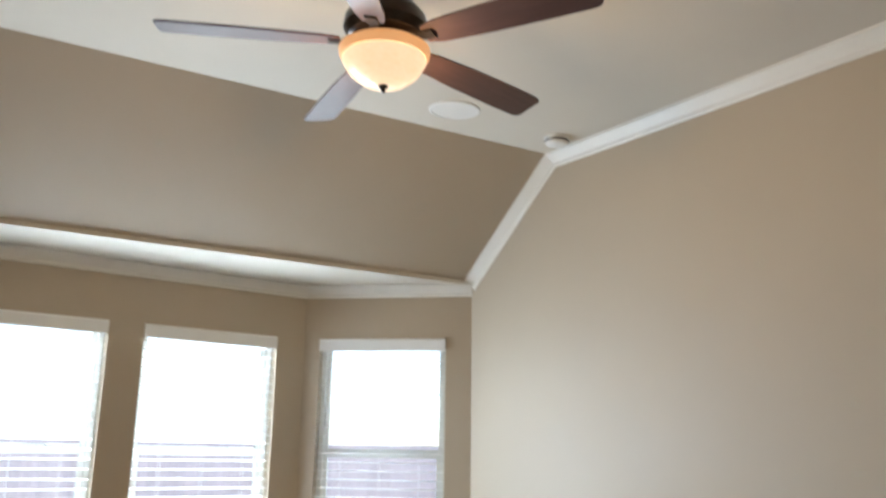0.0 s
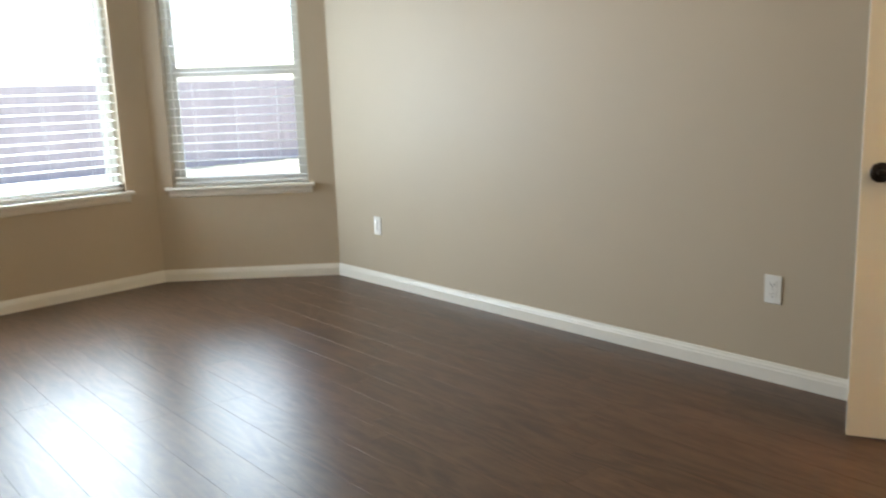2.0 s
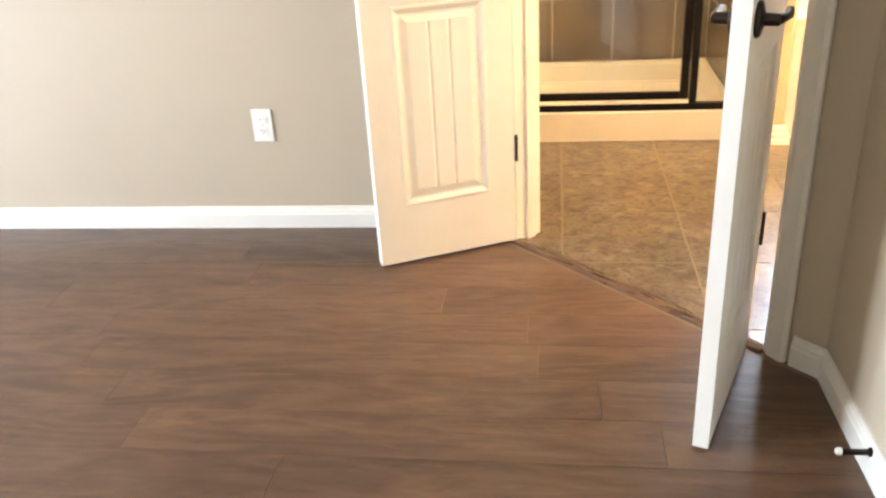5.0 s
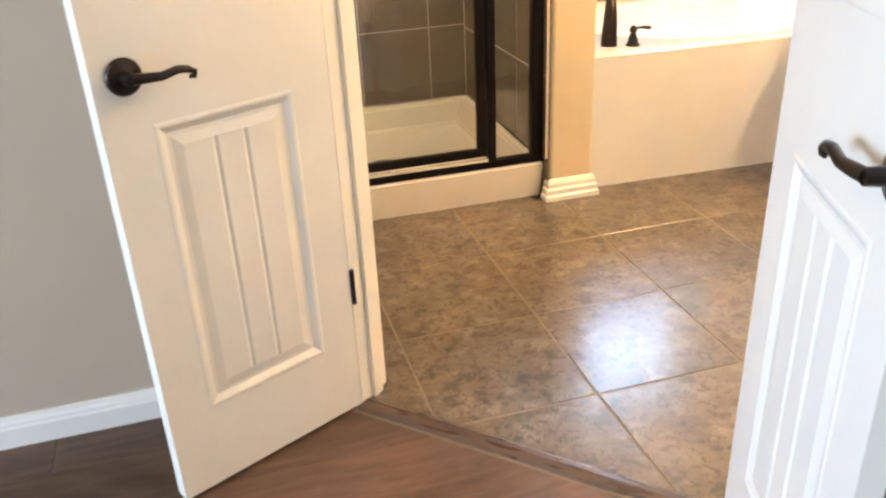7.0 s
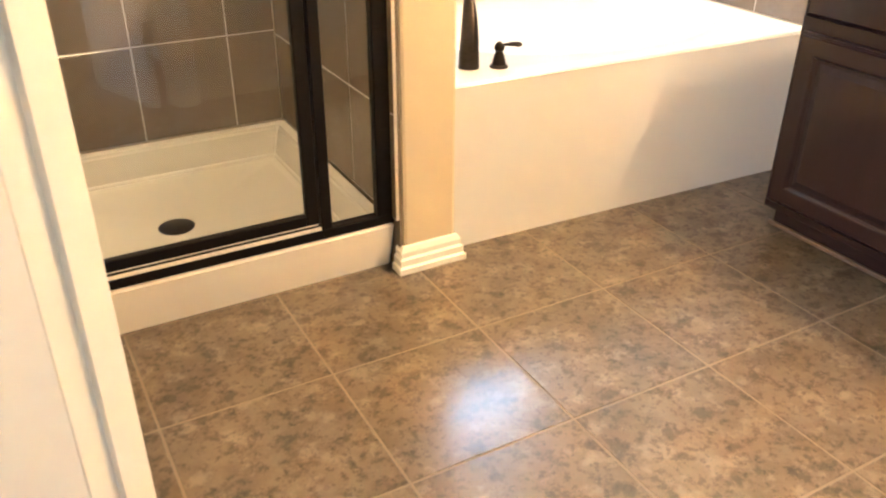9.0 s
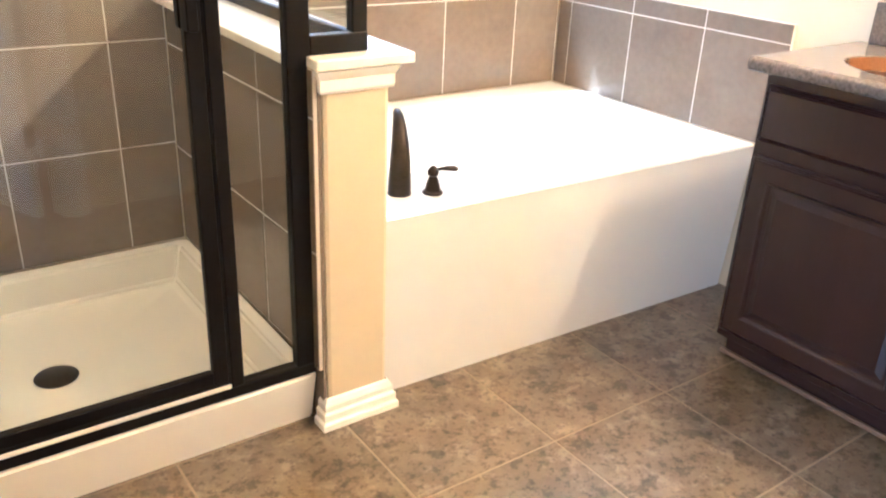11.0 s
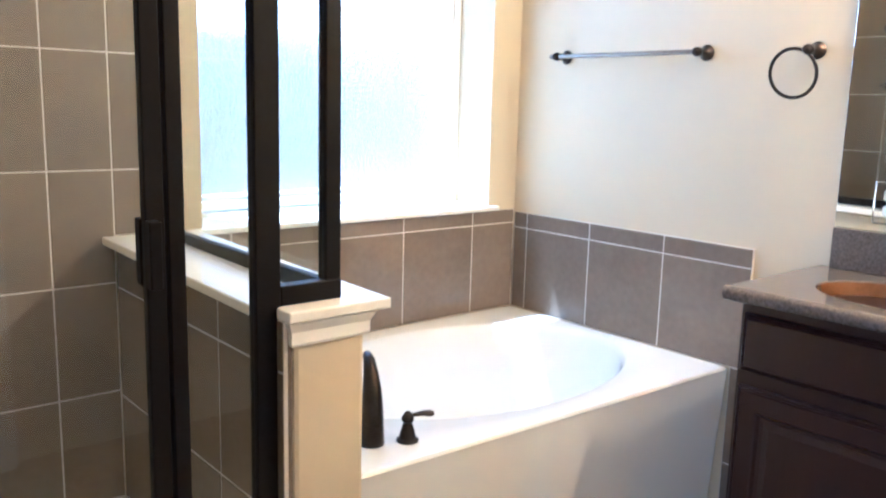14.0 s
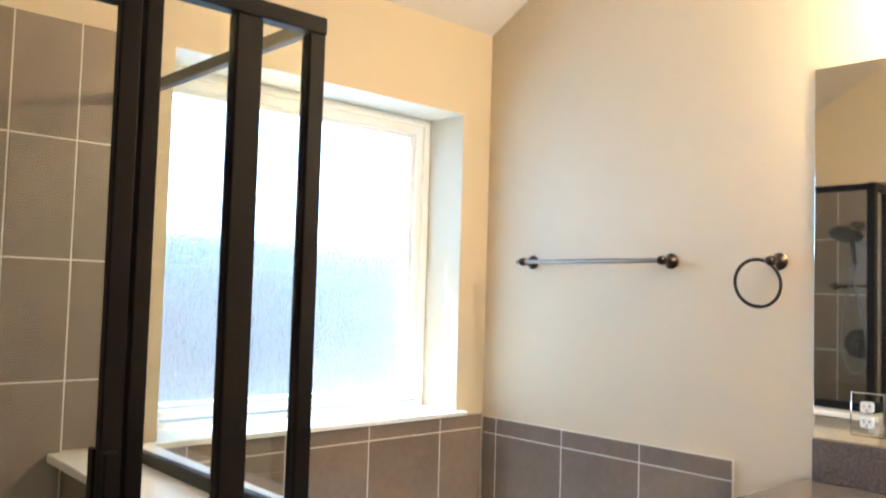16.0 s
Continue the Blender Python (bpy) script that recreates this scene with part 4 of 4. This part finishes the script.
part("ring", tube(bmesh.new(), [(-0.058 + 0.02 * (1 - math.cos(u)) / 2, 0.046 + 0.071 * math.sin(u), -0.066 + 0.070 * math.cos(u)) for u in (2 * math.pi * i / 48 for i in range(49))], 0.0052, 10), BRONZE, tr, "", True)

mi = thing("mirror", pose(XE, 1.95, 1.042), "large plain frameless mirror above the backsplash", "mirror")
part("glass", boxes((-0.006, -0.66, 0, -0.001, 0.717, 1.06), bevel=0.001), MIRROR, mi)

va = thing("vanity_light", pose(XE, 1.9, 2.30), "warm lit three-bulb vanity light above the mirror", "wall lamp")
part("backplate", boxes((-0.025, -0.45, -0.05, 0, 0.45, 0.05), bevel=0.006), BRONZE, va)
for y in (-0.35, 0, 0.35):
    part("shade", lathe(bmesh.new(), [(0.0, 0.075), (0.025, 0.07), (0.04, 0.05), (0.055, 0.0), (0.065, -0.05), (0.062, -0.05), (0.052, 0.0), (0.036, 0.047), (0, 0.066)], 28), BOWL, va, "lit amber glass shade", True,
         pose(-0.12, y, 0)).visible_shadow = False
    part("arm", tube(bmesh.new(), [(-0.02, y, 0.02), (-0.07, y, 0.06), (-0.12, y, 0.075)], 0.008), BRONZE, va, "", True)

# fixture made up for the added shower spot, out of view
cl = thing("added_downlight", pose(0.73, 3.42, 2.7785, -28.07), "unseen white downlight added in the sloped shower ceiling", "ceiling light")
part("trim_ring", lathe(bmesh.new(), [(0.072, 0.0), (0.100, 0.0), (0.100, -0.004), (0.092, -0.008), (0.076, -0.006), (0.072, -0.001)], 36), PLASTIC, cl, "", True)
part("lens", lathe(bmesh.new(), [(0, 0.0), (0.072, 0.0), (0.072, -0.003), (0, -0.003)], 36), BOWL, cl, "lit frosted lens of the added downlight", True).visible_shadow = False

ct = thing("vanity_countertop", pose(2.615, 1.95, 0.885), "speckled brown granite vanity top with backsplash", "countertop")
bm = bmesh.new()
kx0, kx1, ky0, ky1 = 2.350 - 2.615, XE - 0.002 - 2.615, 1.265 - 1.95, 2.697 - 1.95
sx, sy, sa, sbx = 2.600 - 2.615, 2.345 - 1.95, 0.175, 0.225


def on_top(t):
    dx, dy = math.cos(t) * sa, math.sin(t) * sbx
    k = min(((kx1 - sx) if dx > 0 else (sx - kx0)) / max(abs(dx), 1e-6), ((ky1 - sy) if dy > 0 else (sy - ky0)) / max(abs(dy), 1e-6))
    return sx + dx * k, sy + dy * k


angs = sorted([2 * math.pi * i / 48 for i in range(48)] + [math.atan2((y - sy) / sbx, (x - sx) / sa) % (2 * math.pi) for x in (kx0, kx1) for y in (ky0, ky1)])
rings = [[bm.verts.new((*on_top(t), z)) for t in angs] for z in (0, 0.034)]
rings.append([bm.verts.new((x + math.copysign(0.004, sx - x), y + math.copysign(0.004, sy - y), 0.038)) for x, y in (on_top(t) for t in angs)])
rings += [[bm.verts.new((sx + sa * math.cos(t) * q, sy + sbx * math.sin(t) * q, z)) for t in angs] for q, z in ((1.0, 0.038), (0.99, 0.034), (0.99, 0.0))]
for p, q in zip(rings, rings[1:] + rings[:1]):
    for i in range(len(angs)):
        j = (i + 1) % len(angs)
        bm.faces.new((p[i], p[j], q[j], q[i]))
bmesh.ops.recalc_face_normals(bm, faces=bm.faces)
part("slab", bm, GRANITE, ct)
part("nosing", tube(bmesh.new(), [(kx0 + 0.004, ky0, 0.019), (kx0 + 0.004, ky1, 0.019)], 0.0195, 16), GRANITE, ct, "", True)
part("backsplash", boxes((kx1 - 0.02, ky0, 0.0385, kx1, ky1 - 0.033, 0.155), bevel=0.003), GRANITE, ct)
si = thing("basin", pose(2.600, 2.345, 0.922), "brown glazed oval basin set into the granite top", "basin")
part("bowl", lathe(bmesh.new(), [(0.987, -0.040), (0.987, -0.004), (0.978, -0.002), (0.966, -0.015), (0.94, -0.060), (0.85, -0.11), (0.6, -0.15), (0.12, -0.165), (0, -0.165)], 48, Matrix.Diagonal((sa, sbx, 1, 1))), BASIN, si, "", True)
part("drain", lathe(bmesh.new(), [(0, -0.163), (0.022, -0.163), (0.02, -0.158), (0, -0.157)], 20), BRONZE, si, "", True)


def shaker(bm, y0, y1, z0, z1, x):
    """A raised-panel front that faces -x."""
    prof = [(0, 0), (0, -0.011), (0.003, -0.0145), (0.0045, -0.0125), (0.008, -0.0175), (0.0095, -0.0155), (0.013, -0.021), (0.058, -0.021), (0.062, -0.0195), (0.069, -0.011), (0.079, -0.011), (0.098, -0.018)]
    vs = []
    for o, dx in prof:
        o = min(o, (z1 - z0) / 2 - 0.006, (y1 - y0) / 2 - 0.006)
        vs.append([bm.verts.new((x + dx, y, z)) for y, z in ((y0 + o, z0 + o), (y1 - o, z0 + o), (y1 - o, z1 - o), (y0 + o, z1 - o))])
    for p, q in zip(vs, vs[1:]):
        for i in range(4):
            j = (i + 1) % 4
            bm.faces.new((p[i], p[j], q[j], q[i]))
    bm.faces.new(vs[-1])
    bm.faces.new(vs[0][::-1])
    bmesh.ops.recalc_face_normals(bm, faces=bm.faces)
    return bm


def drawer_front(bm, y0, y1, z0, z1, x):
    prof = [(0, 0), (0, -0.010), (0.003, -0.0135), (0.0045, -0.0115), (0.008, -0.0165), (0.0095, -0.0145), (0.014, -0.021)]
    vs = [[bm.verts.new((x + dx, y, z)) for y, z in ((y0 + o, z0 + o), (y1 - o, z0 + o), (y1 - o, z1 - o), (y0 + o, z1 - o))] for o, dx in prof]
    for p, q in zip(vs, vs[1:]):
        for i in range(4):
            j = (i + 1) % 4
            bm.faces.new((p[i], p[j], q[j], q[i]))
    bm.faces.new(vs[-1])
    bm.faces.new(vs[0][::-1])
    bmesh.ops.recalc_face_normals(bm, faces=bm.faces)
    return bm


VX = 2.405
for y1, y0 in ((2.678, 2.09), (2.09, 1.68), (1.68, 1.262)):
    u = thing("vanity_cabinet", pose(2.6, (y0 + y1) / 2, 0), "dark espresso wooden vanity cabinet with panelled door", "cabinet", "vanity cabinets")
    o = Vector((2.6, (y0 + y1) / 2, 0))
    dy = (y1 - y0) / 2
    part("body", boxes((VX - o.x, -dy + 0.0005, 0.090, XE - 0.003 - o.x, dy - 0.0005, 0.8845), bevel=0.002), ESPR, u)
    part("toe_kick", boxes((VX + 0.065 - o.x, -dy + 0.001, 0.002, XE - 0.003 - o.x, dy - 0.001, 0.089)), ESPR, u)
    part("shoe_moulding", boxes((VX + 0.052 - o.x, -dy + 0.001, 0.002, VX + 0.065 - o.x, dy + (0.012 if y1 > 2.6 else -0.001), 0.018), bevel=0.004), SHOE, u)
    part("drawer", drawer_front(bmesh.new(), -dy + 0.014, dy - 0.014, 0.698, 0.850, VX - o.x), ESPR, u)
    part("door", shaker(bmesh.new(), -dy + 0.014, dy - 0.014, 0.118, 0.657, VX - o.x), ESPR, u)

mo = thing("mirror_outlet", pose(XE - 0.007, 2.519, 1.124, 0, 0, -90), "white duplex outlet set into the vanity mirror", "outlet")
pl = part("cover_plate", boxes((-0.045, -0.005, -0.06, 0.045, 0, 0.06), bevel=0.004), MIRROR, mo, "mirrored cover plate")
for z in (-0.021, 0.021):
    f = part("socket", boxes((-0.017, -0.0085, z - 0.014, 0.017, -0.0045, z + 0.014), bevel=0.005), PLASTIC, mo)
    part("slot", boxes((-0.008, -0.0092, z - 0.002, -0.006, -0.0084, z + 0.007), (0.006, -0.0092, z - 0.002, 0.008, -0.0084, z + 0.006), (-0.002, -0.0092, z - 0.010, 0.002, -0.0084, z - 0.006)), SLOT, f)

# ---------------------------------------------------------------- outdoors
bm = bmesh.new()
box(bm, -400, -400, -0.6, 400, 400, -0.18)
structure("ground", bm, GRASS, "dry lawn round the house")
structure("foundation", boxes((-4.5, -2.4, -0.36, 2.9, 2.0, -0.06), (0.15, 1.0, -0.36, 2.95, 4.15, -0.06)), BRICKO, "concrete slab under the house")
structure("roof_eave", boxes((-5.35, -3.2, 2.77, -3.95, 2.8, 2.85), (0.1, YN + 0.32, 2.60, 3.2, 4.37, 2.70)), BRICKO, "overhanging eave above the bay")


def fence(m, length, height):
    f = thing("wooden_fence", m, "weathered board privacy fence across the yard", "fence", "yard fences")
    bm = boxes((0, 0, 0, 0.1445, 0.018, height), bevel=0.002)
    first = part("board", bm, FENCEM, f)
    n = int(length / 0.146)
    for i in range(1, n):
        o = first.copy()
        scene.collection.objects.link(o)
        o.matrix_basis = pose(i * 0.146, 0.002 * math.sin(i * 5.1), 0.012 * math.sin(i * 3.7))
    for z in (0.3, 1.4):
        part("rail", boxes((0, 0.024, z, length, 0.062, z + 0.09)), FENCEM, f)


fence(pose(-16, -9, -0.18, 0, 0, 90), 20.5, 1.80)
fence(pose(-15.9, 11.5, -0.18), 14.6, 1.80)
fence(pose(-1.2, 6.6, -0.18), 10.0, 2.03)

# ---------------------------------------------------------------- floors and tiles, piece by piece
sub = structure("floor", boxes((-4.85, -2.6, -0.06, 2.3, 2.2, -0.011)), SUBF, "dark brown laminate plank floor of the bedroom")
CUT = [(1, 1, 2.2), (-1, 0, 4.68), (0, 1, W1 + 0.045), (0, -1, 2.47), (1, 0, 2.25),
       (-(W1 - BAYY) / CLEN, (BX - BAYX) / CLEN, (-(W1 - BAYY) * BAYX + (BX - BAYX) * BAYY) / CLEN + 0.01)]
PITCH, LONG = 0.1661, 1.276
rng = random.Random(4)
y = -0.058 - 16 * PITCH
while y < W1 + 0.045:
    x = -4.9 - rng.random() * LONG
    while x < 2.3:
        poly = clip([(x + 0.0004, y + 0.0004), (x + LONG - 0.0004, y + 0.0004), (x + LONG - 0.0004, y + PITCH - 0.0004), (x + 0.0004, y + PITCH - 0.0004)], CUT)
        if len(poly) > 2:
            ox, oy = poly[0]
            part("plank", slab(bmesh.new(), [(p - ox, q - oy) for p, q in poly], -0.011, 0, 0.0003), WOODF, sub, m=pose(ox, oy, 0))
        x += LONG
    y += PITCH

subt = structure("floor_bath", boxes((0.1, 1.0, -0.07, 2.9, 4.0, -0.0615), (0.1, 1.0, -0.0105, 2.9, 4.0, -0.0012)), GROUTF, "mottled brown ceramic tile floor of the bathroom")
TS, GX, GY = 0.42, 0.8775, 2.628
for i in range(-3, 6):
    for j in range(-5, 2):
        x, y, g = GX + i * TS, GY + j * TS, 0.0021
        poly = clip([(x + g, y + g), (x + TS - g, y + g), (x + TS - g, y + TS - g), (x + g, y + TS - g)],
                    [(-1, -1, -2.262), (1, 0, XE), (-1, 0, -XW), (0, -1, -1.26), (0, 1, 3.06)])
        if len(poly) > 2:
            ox, oy = poly[0]
            part("tile", slab(bmesh.new(), [(p - ox, q - oy) for p, q in poly], -0.008, 0, 0.0022), TILEF, subt, m=pose(ox, oy, 0))


def wall_tiles(name, m, xs, zs, label, skip=None):
    """Tiles between the joints xs and zs on a thin grout bed; local x along, z up, the room on -y."""
    bed = structure(name, boxes((xs[0], -0.0098, zs[0], xs[-1], -0.0005, zs[-1])), GROUT, label, m)
    made = {}
    for p, q in zip(xs, xs[1:]):
        for r, s in zip(zs, zs[1:]):
            key = (round(q - p, 3), round(s - r, 3))
            if key not in made:
                made[key] = slab(bmesh.new(), [(0.0022, 0.0022), (key[0] - 0.0022, 0.0022), (key[0] - 0.0022, key[1] - 0.0022), (0.0022, key[1] - 0.0022)], 0.0, 0.005, 0.0015)
                o = part("tile", made[key], TILEW, bed)
                made[key] = o.data
            else:
                o = new("tile", made[key])
                o.parent = bed
            o.matrix_basis = pose(p, -0.0062, r, 90)
    return bed


ZJ = [0.168, 0.503, 0.829, 1.155, 1.480, 1.806, 2.130]
wall_tiles("wall_tile_back", pose(0, YN, 0), [XW + 0.012, 0.410, 0.737, 1.064, 1.237], ZJ, "taupe wall tiles of the shower")
wall_tiles("wall_tile_upper", pose(0, YN, 0), [1.237, 1.388], [0.967, 1.155, 1.480, 1.806, 2.130], "taupe wall tiles above the half wall")
wall_tiles("wall_tile_end", pose(XW, 3.0, 0, 0, 0, 90), [0.03, 0.318, 0.645, 0.9725], ZJ, "taupe wall tiles of the shower's end")
wall_tiles("wall_tile_pony", pose(1.2488, YN, 0, 0, 0, -90), [0.0125, 0.353, 0.680, 0.985], [0.168, 0.488, 0.816, 0.9245], "taupe tiles on the half wall")
wall_tiles("wall_tile_tub_back", pose(0, YN, 0), [1.434, 1.600, 1.940, 2.281, 2.621, XE - 0.0125], [0.540, 0.892, 0.947], "taupe tile surround behind the tub")
wall_tiles("wall_tile_tub_end", pose(XE, YN, 0, 0, 0, -90), [0.0125, 0.085, 0.411, 0.743, 1.077], [0.540, 0.874, 0.937], "taupe tile surround beside the tub")
# dark strip that fills the gap between tub and vanity
wall_tiles("wall_tile_tub_leg", pose(XE, YN, 0, 0, 0, -90), [1.030, 1.077], [0.002, 0.210, 0.540], "narrow dark strip between tub and vanity, filled with wall tiles")
